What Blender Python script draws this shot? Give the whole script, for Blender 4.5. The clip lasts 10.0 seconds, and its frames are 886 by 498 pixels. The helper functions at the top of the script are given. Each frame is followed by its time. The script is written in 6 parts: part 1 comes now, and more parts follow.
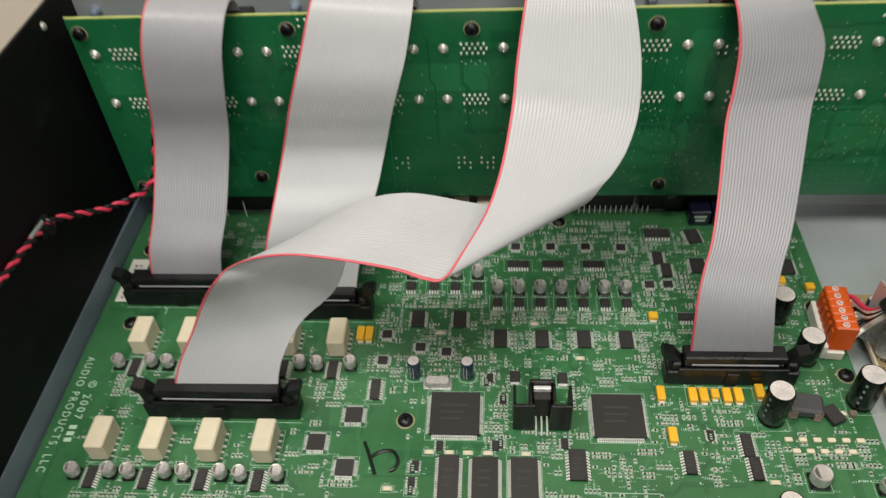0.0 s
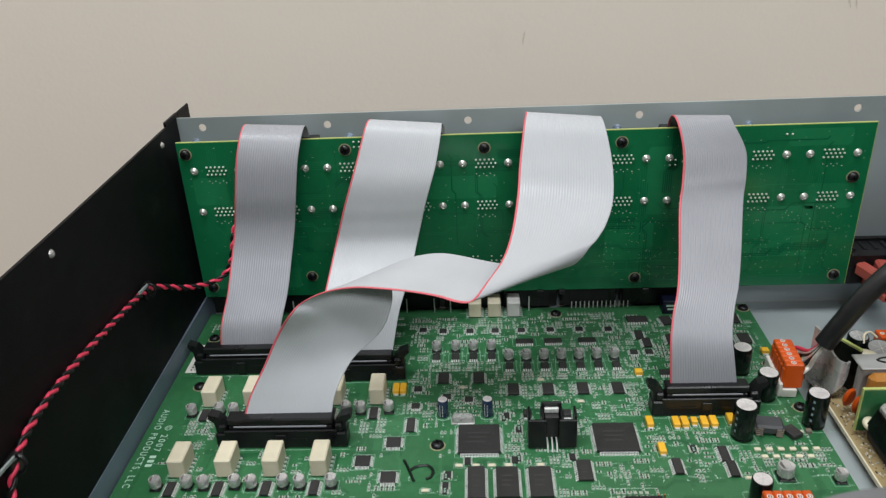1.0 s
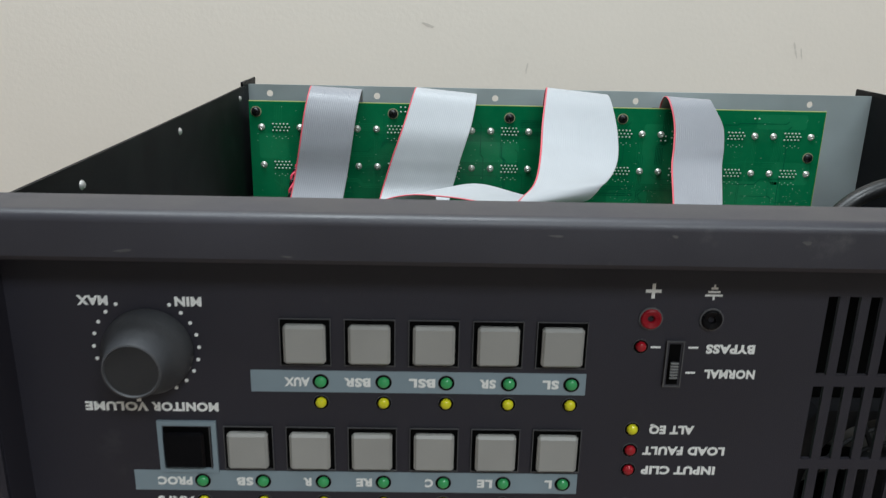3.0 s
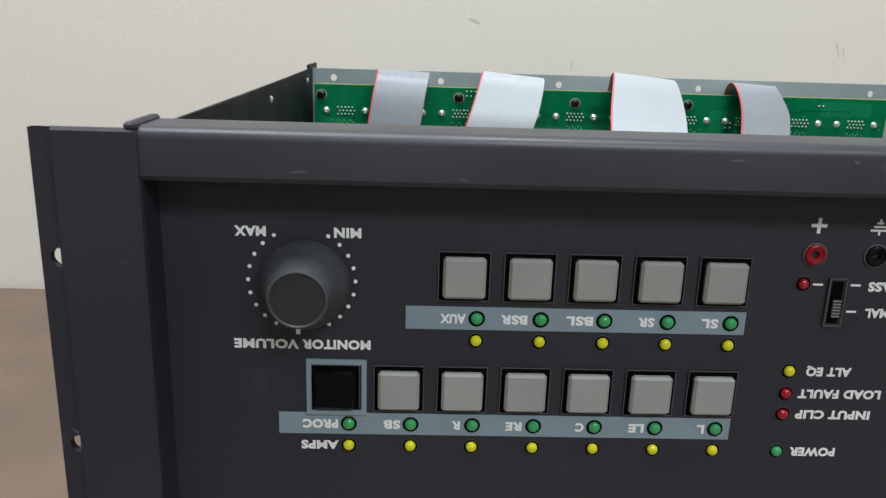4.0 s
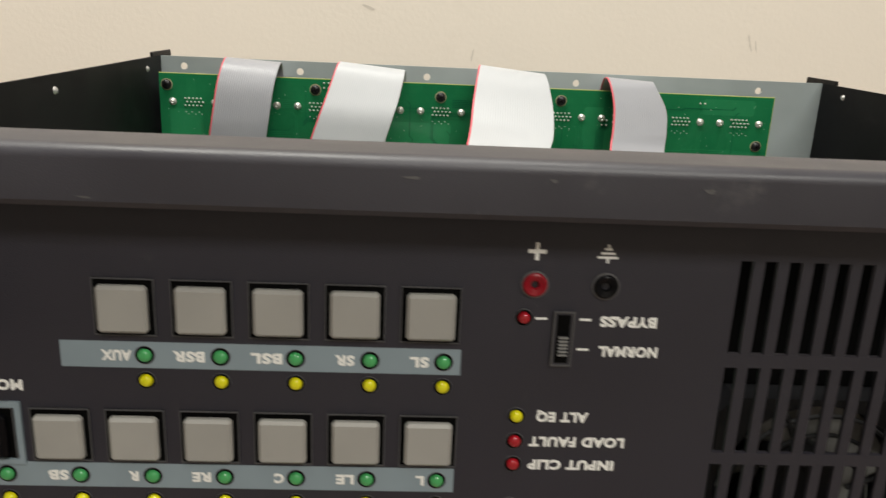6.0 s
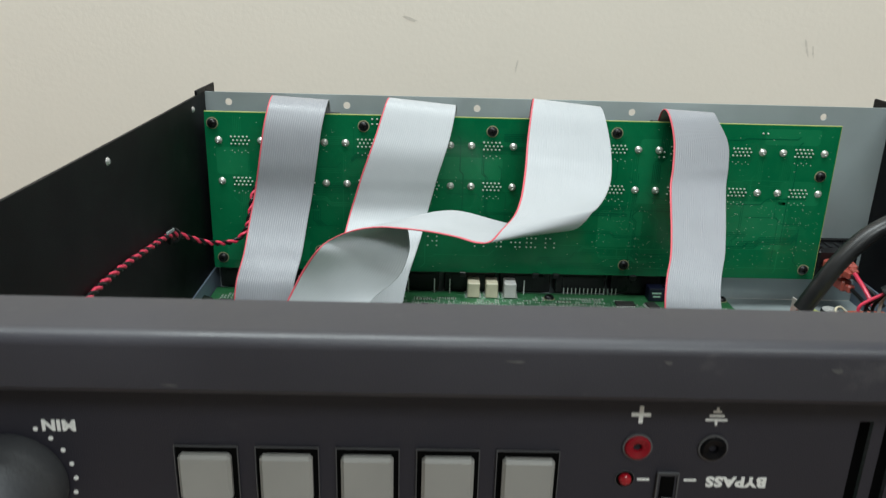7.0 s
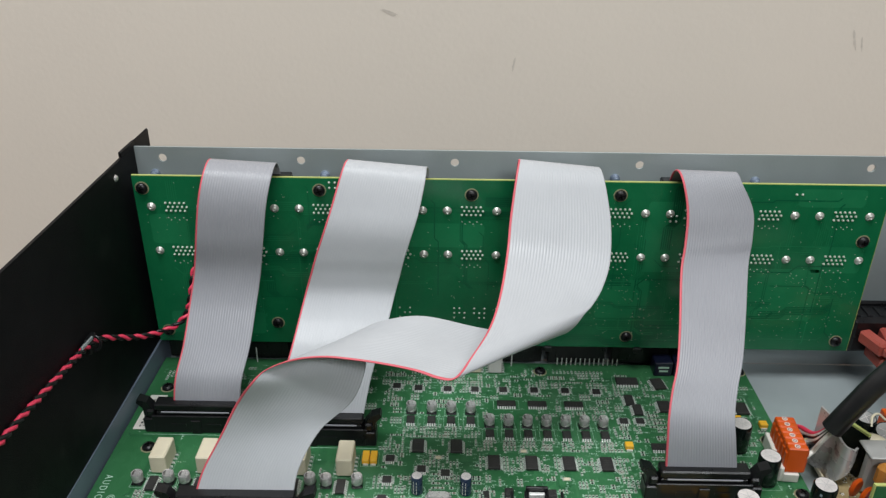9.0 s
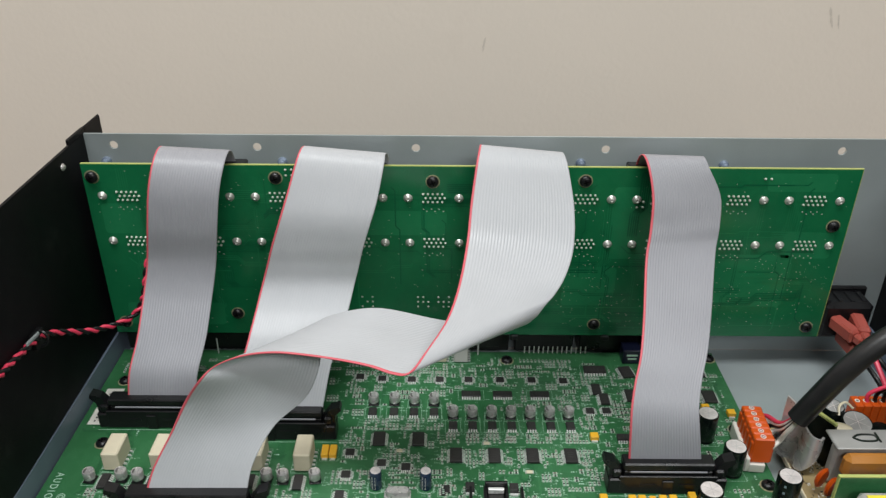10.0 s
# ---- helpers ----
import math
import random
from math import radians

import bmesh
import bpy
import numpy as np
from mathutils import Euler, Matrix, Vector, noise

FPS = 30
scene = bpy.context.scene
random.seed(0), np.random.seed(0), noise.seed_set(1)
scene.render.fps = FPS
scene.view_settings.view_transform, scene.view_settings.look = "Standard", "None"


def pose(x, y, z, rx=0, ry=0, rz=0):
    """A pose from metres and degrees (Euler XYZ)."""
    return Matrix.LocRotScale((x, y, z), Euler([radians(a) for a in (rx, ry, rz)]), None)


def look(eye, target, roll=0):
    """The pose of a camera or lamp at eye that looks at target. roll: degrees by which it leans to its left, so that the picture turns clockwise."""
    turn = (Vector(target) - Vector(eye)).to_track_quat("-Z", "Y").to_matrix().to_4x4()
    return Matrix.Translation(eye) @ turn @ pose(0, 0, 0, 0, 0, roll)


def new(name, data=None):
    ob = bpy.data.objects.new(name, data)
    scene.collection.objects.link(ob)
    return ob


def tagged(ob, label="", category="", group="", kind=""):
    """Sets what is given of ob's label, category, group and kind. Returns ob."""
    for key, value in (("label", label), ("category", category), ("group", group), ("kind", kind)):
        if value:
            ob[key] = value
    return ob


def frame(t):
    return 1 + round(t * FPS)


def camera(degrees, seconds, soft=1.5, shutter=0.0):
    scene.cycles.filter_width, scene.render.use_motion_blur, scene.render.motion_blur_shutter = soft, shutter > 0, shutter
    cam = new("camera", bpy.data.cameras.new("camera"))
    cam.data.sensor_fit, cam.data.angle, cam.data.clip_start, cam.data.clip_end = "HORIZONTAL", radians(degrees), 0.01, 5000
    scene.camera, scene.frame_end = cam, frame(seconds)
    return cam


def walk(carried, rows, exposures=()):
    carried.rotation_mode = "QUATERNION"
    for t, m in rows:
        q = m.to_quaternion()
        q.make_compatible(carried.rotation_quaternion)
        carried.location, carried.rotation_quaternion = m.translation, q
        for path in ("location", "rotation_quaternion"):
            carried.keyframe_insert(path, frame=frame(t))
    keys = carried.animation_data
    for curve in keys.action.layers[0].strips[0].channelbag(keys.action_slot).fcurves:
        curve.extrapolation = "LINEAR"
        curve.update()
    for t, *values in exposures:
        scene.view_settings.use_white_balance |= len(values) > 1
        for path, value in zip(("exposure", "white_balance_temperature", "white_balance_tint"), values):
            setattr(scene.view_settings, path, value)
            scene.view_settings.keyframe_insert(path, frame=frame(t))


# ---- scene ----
cam = camera(58.6, 10.0, soft=1.3, shutter=0.4)
PATH = [
    (0, (-0.026, 0.015, 0.295), (-0.166, 1.432, -1.11), -3.9),
    (0.5, (-0.038, -0.052, 0.296), (-0.138, 1.609, -0.814), -3.0),
    (1, (-0.041, -0.105, 0.276), (-0.134, 1.68, -0.62), -2.7),
    (1.3, (-0.044, -0.128, 0.26), (-0.129, 1.699, -0.55), -2.2),
    (1.5, (-0.051, -0.142, 0.255), (-0.127, 1.698, -0.525), -1.8),
    (1.7, (-0.053, -0.155, 0.241), (-0.132, 1.709, -0.482), -1.5),
    (2, (-0.067, -0.17, 0.23), (-0.099, 1.705, -0.464), -0.8),
    (3.5, (-0.11, -0.225, 0.188), (-0.066, 1.696, -0.368), 1.4),
    (3.9, (-0.137, -0.221, 0.177), (-0.08, 1.703, -0.364), 1.6),
    (4, (-0.14, -0.219, 0.175), (-0.077, 1.705, -0.367), 1.8),
    (4.5, (-0.116, -0.21, 0.171), (-0.026, 1.713, -0.37), 2.1),
    (5, (-0.047, -0.201, 0.169), (0.061, 1.72, -0.379), 2.4),
    (5.2, (-0.023, -0.198, 0.17), (0.094, 1.724, -0.372), 2.6),
    (6.3, (-0.072, -0.179, 0.189), (0.008, 1.728, -0.407), 2.4),
    (6.5, (-0.076, -0.172, 0.199), (-0.012, 1.73, -0.417), 2.1),
    (7, (-0.075, -0.161, 0.22), (-0.036, 1.724, -0.447), 1.6),
    (7.5, (-0.067, -0.13, 0.251), (-0.067, 1.728, -0.487), 0.8),
    (7.7, (-0.066, -0.114, 0.268), (-0.067, 1.729, -0.51), 0.7),
    (8, (-0.059, -0.096, 0.277), (-0.07, 1.734, -0.529), 0.5),
    (8.5, (-0.053, -0.064, 0.283), (-0.073, 1.735, -0.59), 0.5),
    (9, (-0.048, -0.059, 0.287), (-0.065, 1.723, -0.622), 0.6),
    (9.5, (-0.041, -0.052, 0.289), (-0.051, 1.713, -0.651), 0.5),
    (10, (-0.033, -0.047, 0.287), (-0.027, 1.709, -0.672), 0.5),
]
EXPOSURES = [(0.0, 0.09, 7250, 10), (0.5, 0.09, 6650, 10), (1.0, 0.09, 6400, 8), (2.0, 0.07, 6250, 5), (3.5, 0.36, 5950, 3), (4.5, 0.46, 6200, 5), (5.2, 0.5, 6950, 9), (6.5, 0.5, 7150, 4), (6.9, 0.35, 6350, 1), (7.2, 0.33, 6200, 0), (7.6, 0.28, 6250, 1), (8.1, 0.16, 6250, 3), (9.0, 0.09, 6400, 8), (10.0, 0.09, 6550, 8)]
walk(cam, [(t, look(eye, target, roll)) for t, eye, target, roll in PATH], EXPOSURES)

# ---- room light ----
world = bpy.data.worlds.new("room_air")
world.use_nodes = True
world.node_tree.nodes["Background"].inputs["Color"].default_value = (0.9, 0.93, 1.0, 1)
world.node_tree.nodes["Background"].inputs["Strength"].default_value = 0.05
scene.world = world


def panel_light(name, x, y, z, sx, sy, watts, colour):
    data = bpy.data.lights.new(name, "AREA")
    data.shape, data.size, data.size_y, data.energy, data.color = "RECTANGLE", sx, sy, watts, colour
    ob = new(name, data)
    ob.matrix_world = pose(x, y, z)
    return ob


panel_light("ceiling_lamp", -0.30, -0.12, 1.66, 1.2, 0.5, 25.0, (0.97, 0.985, 1.0))
panel_light("ceiling_lamp", 0.60, -1.70, 1.66, 1.2, 0.6, 34.0, (0.97, 0.985, 1.0))


# ---- materials ----
def nodes_of(name):
    m = bpy.data.materials.new(name)
    m.use_nodes = True
    nt = m.node_tree
    return m, nt, nt.nodes["Principled BSDF"]


def paint(name, colour, rough=0.5, metal=0.0, spec=0.5, vary=0.12, scale=60.0, grain=0.0, grain_scale=900.0, coat=0.0, alpha=1.0, transmission=0.0, wear=None, wear_amount=0.0, wear_scale=25.0, random_tone=0.0):
    """A surface with cloudy tone, fine relief and optional worn spots."""
    m, nt, b = nodes_of(name)
    n, l = nt.nodes, nt.links
    co = n.new("ShaderNodeTexCoord")
    cloud = n.new("ShaderNodeTexNoise")
    cloud.inputs["Scale"].default_value, cloud.inputs["Detail"].default_value = scale, 6
    l.new(co.outputs["Object"], cloud.inputs["Vector"])
    ramp = n.new("ShaderNodeMapRange")
    ramp.inputs["From Min"].default_value, ramp.inputs["From Max"].default_value = 0.25, 0.75
    ramp.inputs["To Min"].default_value, ramp.inputs["To Max"].default_value = 1 - vary, 1 + vary
    l.new(cloud.outputs["Fac"], ramp.inputs["Value"])
    mul = n.new("ShaderNodeMix")
    mul.data_type, mul.blend_type = "RGBA", "MULTIPLY"
    mul.inputs["Factor"].default_value = 1.0
    mul.inputs["A"].default_value = (*colour, 1)
    tone = ramp.outputs["Result"]
    if random_tone:
        info = n.new("ShaderNodeObjectInfo")
        rr = n.new("ShaderNodeMapRange")
        rr.inputs["To Min"].default_value, rr.inputs["To Max"].default_value = 1 - random_tone, 1 + random_tone
        l.new(info.outputs["Random"], rr.inputs["Value"])
        mm = n.new("ShaderNodeMath")
        mm.operation = "MULTIPLY"
        l.new(rr.outputs["Result"], mm.inputs[0])
        l.new(tone, mm.inputs[1])
        tone = mm.outputs["Value"]
    l.new(tone, mul.inputs["B"])
    out = mul.outputs["Result"]
    if wear is not None:
        spot = n.new("ShaderNodeTexNoise")
        spot.inputs["Scale"].default_value, spot.inputs["Detail"].default_value, spot.inputs["Roughness"].default_value = wear_scale, 9, 0.7
        l.new(co.outputs["Object"], spot.inputs["Vector"])
        edge = n.new("ShaderNodeMapRange")
        edge.inputs["From Min"].default_value, edge.inputs["From Max"].default_value = 0.62, 0.78
        edge.inputs["To Min"].default_value, edge.inputs["To Max"].default_value = 0.0, wear_amount
        l.new(spot.outputs["Fac"], edge.inputs["Value"])
        mix = n.new("ShaderNodeMix")
        mix.data_type = "RGBA"
        mix.inputs["B"].default_value = (*wear, 1)
        l.new(edge.outputs["Result"], mix.inputs["Factor"])
        l.new(out, mix.inputs["A"])
        out = mix.outputs["Result"]
    l.new(out, b.inputs["Base Color"])
    rough_map = n.new("ShaderNodeMapRange")
    rough_map.inputs["From Min"].default_value, rough_map.inputs["From Max"].default_value = 0.3, 0.7
    rough_map.inputs["To Min"].default_value, rough_map.inputs["To Max"].default_value = max(0.03, rough - 0.08), min(1, rough + 0.08)
    l.new(cloud.outputs["Fac"], rough_map.inputs["Value"])
    l.new(rough_map.outputs["Result"], b.inputs["Roughness"])
    b.inputs["Metallic"].default_value = metal
    b.inputs["Specular IOR Level"].default_value = spec
    b.inputs["Coat Weight"].default_value = coat
    b.inputs["Transmission Weight"].default_value = transmission
    if grain:
        fine = n.new("ShaderNodeTexNoise")
        fine.inputs["Scale"].default_value, fine.inputs["Detail"].default_value = grain_scale, 4
        l.new(co.outputs["Object"], fine.inputs["Vector"])
        bump = n.new("ShaderNodeBump")
        bump.inputs["Strength"].default_value, bump.inputs["Distance"].default_value = grain, 0.0006
        l.new(fine.outputs["Fac"], bump.inputs["Height"])
        l.new(bump.outputs["Normal"], b.inputs["Normal"])
    return m


def board_green(name, deep, light, track_scale, amount, rough=0.3):
    """Solder mask over copper: pours and tracks show as slightly lighter, raised areas."""
    m, nt, b = nodes_of(name)
    n, l = nt.nodes, nt.links
    co = n.new("ShaderNodeTexCoord")
    mapping = n.new("ShaderNodeMapping")
    mapping.inputs["Scale"].default_value = (track_scale, track_scale, track_scale)
    l.new(co.outputs["Object"], mapping.inputs["Vector"])
    cells = n.new("ShaderNodeTexVoronoi")
    cells.feature, cells.distance = "F1", "CHEBYCHEV"
    cells.inputs["Scale"].default_value = 1.0
    l.new(mapping.outputs["Vector"], cells.inputs["Vector"])
    lines = n.new("ShaderNodeTexWave")
    lines.inputs["Scale"].default_value, lines.inputs["Distortion"].default_value, lines.inputs["Detail"].default_value = 2.2, 3.0, 1.0
    l.new(mapping.outputs["Vector"], lines.inputs["Vector"])
    cut = n.new("ShaderNodeMath")
    cut.operation = "GREATER_THAN"
    cut.inputs[1].default_value = 0.78
    l.new(lines.outputs["Fac"], cut.inputs[0])
    pour = n.new("ShaderNodeMath")
    pour.operation = "GREATER_THAN"
    pour.inputs[1].default_value = 0.55
    sep = n.new("ShaderNodeSeparateColor")
    l.new(cells.outputs["Color"], sep.inputs["Color"])
    l.new(sep.outputs["Red"], pour.inputs[0])
    both = n.new("ShaderNodeMath")
    both.operation = "MULTIPLY"
    l.new(cut.outputs["Value"], both.inputs[0])
    l.new(pour.outputs["Value"], both.inputs[1])
    cloud = n.new("ShaderNodeTexNoise")
    cloud.inputs["Scale"].default_value, cloud.inputs["Detail"].default_value = 28, 5
    l.new(co.outputs["Object"], cloud.inputs["Vector"])
    fac = n.new("ShaderNodeMath")
    fac.operation = "MULTIPLY_ADD"
    fac.inputs[1].default_value = amount
    l.new(both.outputs["Value"], fac.inputs[0])
    soft = n.new("ShaderNodeMapRange")
    soft.inputs["From Min"].default_value, soft.inputs["From Max"].default_value = 0.35, 0.75
    soft.inputs["To Max"].default_value = 0.5
    l.new(cloud.outputs["Fac"], soft.inputs["Value"])
    l.new(soft.outputs["Result"], fac.inputs[2])
    mix = n.new("ShaderNodeMix")
    mix.data_type = "RGBA"
    mix.inputs["A"].default_value, mix.inputs["B"].default_value = (*deep, 1), (*light, 1)
    l.new(fac.outputs["Value"], mix.inputs["Factor"])
    l.new(mix.outputs["Result"], b.inputs["Base Color"])
    b.inputs["Roughness"].default_value = rough
    bump = n.new("ShaderNodeBump")
    bump.inputs["Strength"].default_value, bump.inputs["Distance"].default_value = 0.35, 0.0002
    l.new(both.outputs["Value"], bump.inputs["Height"])
    l.new(bump.outputs["Normal"], b.inputs["Normal"])
    return m


WALL = paint("wall_paint", (0.74, 0.68, 0.605), 0.75, vary=0.025, scale=3.0, grain=0.25, grain_scale=260, wear=(0.42, 0.36, 0.3), wear_amount=0.16, wear_scale=7.0)
# Unseen walls get a darkened paint so they bounce less light.
FAR_WALL = paint("darkened_wall_paint", (0.44, 0.40, 0.355), 0.8, vary=0.04, scale=3.0)
VIA = paint("tinned_via", (0.52, 0.57, 0.49), 0.35, metal=0.15)
SCUFF = paint("wall_scuff", (0.60, 0.55, 0.49), 0.8, vary=0.15, scale=300)
CEIL = paint("ceiling_paint", (0.75, 0.74, 0.72), 0.9, vary=0.03, scale=4)
CARPET = paint("carpet", (0.18, 0.16, 0.14), 0.95, vary=0.2, scale=40, grain=0.6)
TABLE = paint("brown_laminate", (0.17, 0.115, 0.085), 0.55, vary=0.18, scale=14, grain=0.2)
BLACK = paint("black_powder_coat", (0.0040, 0.0038, 0.0048), 0.5, spec=0.14, vary=0.2, scale=30, grain=0.5, grain_scale=2600, wear=(0.16, 0.15, 0.15), wear_amount=0.16, wear_scale=38)
LIP = paint("black_plastic_bezel", (0.034, 0.0325, 0.041), 0.42, vary=0.12, scale=30, grain=0.12, grain_scale=2600, wear=(0.2, 0.19, 0.18), wear_amount=0.3, wear_scale=45)
FACE = paint("black_face_paint", (0.0205, 0.0192, 0.0280), 0.52, vary=0.08, scale=18, grain=0.3, grain_scale=3000, wear=(0.10, 0.095, 0.095), wear_amount=0.3, wear_scale=30)
# Zinc with a darker base that stands for shade on the pan's flanges.
FLANGE = paint("darkened_zinc", (0.19, 0.235, 0.31), 0.42, metal=0.3, vary=0.25, scale=22)
ZINC = paint("zinc_steel", (0.37, 0.42, 0.43), 0.42, metal=0.3, vary=0.16, scale=14, grain=0.1, grain_scale=800)
GREEN = board_green("main_solder_mask", (0.026, 0.122, 0.044), (0.052, 0.205, 0.085), 260, 0.35)
GREEN_TRACK = board_green("main_mask_over_track", (0.042, 0.168, 0.066), (0.062, 0.225, 0.094), 260, 0.2)
GREEN_GAP = board_green("main_mask_between_copper", (0.014, 0.082, 0.032), (0.026, 0.120, 0.046), 260, 0.2)
GREEN_REAR = board_green("rear_solder_mask", (0.006, 0.122, 0.046), (0.016, 0.190, 0.074), 210, 0.25, 0.16)
REAR_GAP = board_green("rear_mask_between_copper", (0.004, 0.088, 0.038), (0.009, 0.130, 0.056), 210, 0.2, 0.16)
GREEN_POUR = board_green("rear_mask_over_copper", (0.012, 0.165, 0.066), (0.024, 0.225, 0.090), 300, 0.2, 0.18)
TAN_BOARD = paint("tan_board", (0.31, 0.235, 0.115), 0.5, vary=0.25, scale=90, grain=0.3)
CORE = paint("grey_ferrite_core", (0.40, 0.40, 0.39), 0.42, metal=0.35, vary=0.15, scale=70)
EDGE = paint("board_edge", (0.45, 0.50, 0.16), 0.6)
DARK_CABLE = paint("mid_grey_vinyl", (0.115, 0.115, 0.12), 0.5, vary=0.08, scale=40)
CABLE = paint("grey_ribbon_vinyl", (0.305, 0.310, 0.340), 0.36, vary=0.04, scale=40)
PALE_CABLE = paint("pale_grey_ribbon_vinyl", (0.450, 0.465, 0.490), 0.42, vary=0.03, scale=40)
RED_CABLE = paint("red_conductor_vinyl", (0.70, 0.045, 0.10), 0.42, vary=0.05)
RIBBON_RED = paint("red_ribbon_edge_vinyl", (0.62, 0.105, 0.135), 0.45, vary=0.06)
BLACK_PLASTIC = paint("black_connector_plastic", (0.0075, 0.0075, 0.0085), 0.34, spec=0.38, vary=0.2, scale=90, grain=0.15, grain_scale=1500)
CHIP = paint("chip_resin", (0.022, 0.021, 0.0205), 0.55, vary=0.12, scale=150, grain=0.3, grain_scale=4000, random_tone=0.25)
CHIP_INK = paint("chip_ink", (0.036, 0.035, 0.034), 0.6)
TIN = paint("tinned_lead", (0.72, 0.73, 0.71), 0.32, metal=0.3, vary=0.1, scale=300)
SOLDER = paint("solder", (0.56, 0.56, 0.52), 0.33, metal=0.5, vary=0.15, scale=400)
ALU = paint("aluminium_can", (0.56, 0.55, 0.54), 0.28, metal=0.5, vary=0.1, scale=200)
CAN_TOP = paint("brushed_can_top", (0.66, 0.62, 0.61), 0.4, metal=0.3, vary=0.2, scale=260)
SCORE = paint("can_score_line", (0.50, 0.49, 0.49), 0.45, metal=0.3)
CAN_MARK = paint("dark_can_mark", (0.10, 0.095, 0.09), 0.4, metal=0.2)
DULL_TIN = paint("dull_solder_end", (0.50, 0.54, 0.48), 0.42, metal=0.25, vary=0.2, scale=300)
# Dark grey, lighter than the black face around the frames.
TRIM = paint("dark_grey_frame_plastic", (0.080, 0.079, 0.083), 0.35, vary=0.15, scale=60)
SOCKET_RED = paint("dark_red_socket_plastic", (0.23, 0.004, 0.012), 0.25, spec=0.3, vary=0.08)
SLIDER = paint("grey_slider_plastic", (0.22, 0.22, 0.22), 0.4)
PAD_TAN = paint("flux_stained_pad", (0.34, 0.33, 0.20), 0.4, metal=0.3, vary=0.25, scale=500)
SILK = paint("white_print", (0.42, 0.62, 0.49), 0.7, vary=0.1)
CREAM = paint("cream_relay_plastic", (0.66, 0.60, 0.45), 0.5, vary=0.08, scale=120, random_tone=0.06)
GREY_RELAY = paint("grey_relay_plastic", (0.55, 0.54, 0.52), 0.5, vary=0.08, scale=120)
YELLOW = paint("tantalum_yellow", (0.85, 0.46, 0.03), 0.45, vary=0.08, random_tone=0.08)
ORANGE = paint("orange_terminal_plastic", (0.56, 0.078, 0.004), 0.42, vary=0.08)
WHITE_PLASTIC = paint("white_plastic", (0.72, 0.70, 0.64), 0.5, vary=0.08)
SLEEVE = paint("dark_capacitor_sleeve", (0.004, 0.007, 0.006), 0.2, spec=0.4, vary=0.15)
BLUE_SLEEVE = paint("blue_capacitor_sleeve", (0.018, 0.034, 0.080), 0.28, vary=0.2, scale=200)
WHITE_INK = paint("white_ink", (0.84, 0.84, 0.82), 0.6, vary=0.04)
SLATE_INK = paint("slate_blue_ink", (0.225, 0.285, 0.325), 0.6, vary=0.05)
BUTTON = paint("grey_button_plastic", (0.32, 0.314, 0.298), 0.45, vary=0.05, random_tone=0.03)
BUTTON_BLACK = paint("black_button_plastic", (0.004, 0.004, 0.005), 0.22, spec=0.12)
# Near-black that stands for shade in gaps, slots and behind the vent.
GAP_SHADE = paint("shade_black", (0.0025, 0.0025, 0.0025), 0.8, spec=0.05)
RUBBER = paint("knob_rubber", (0.052, 0.053, 0.058), 0.55, vary=0.12, grain=0.2)
RUBBER_CAP = paint("knob_cap", (0.022, 0.022, 0.024), 0.5)
LED_YELLOW = paint("yellow_led_lens", (0.72, 0.68, 0.012), 0.18, vary=0.03, coat=0.5)
LED_GREEN = paint("green_led_lens", (0.055, 0.36, 0.115), 0.16, vary=0.05, coat=0.5)
LED_RED = paint("red_led_lens", (0.33, 0.004, 0.012), 0.14, vary=0.05, coat=0.5)
PURPLE = paint("purple_ink", (0.085, 0.008, 0.42), 0.5)
COPPER = paint("enamelled_copper", (0.62, 0.22, 0.06), 0.3, metal=0.8, vary=0.15)
TAPE = paint("amber_tape", (0.45, 0.19, 0.04), 0.2, vary=0.12, coat=0.6)
RED_CRIMP = paint("red_crimp_sleeve", (0.40, 0.085, 0.065), 0.3, vary=0.1, coat=0.4)
LABEL_YELLOW = paint("yellow_label", (0.85, 0.72, 0.05), 0.55)
MARKER = paint("black_marker_ink", (0.006, 0.012, 0.008), 0.4)
GLUE = paint("cream_glue", (0.68, 0.62, 0.46), 0.3, vary=0.1)
RESIST = paint("brown_chip_part", (0.16, 0.13, 0.10), 0.5, vary=0.3, scale=500)


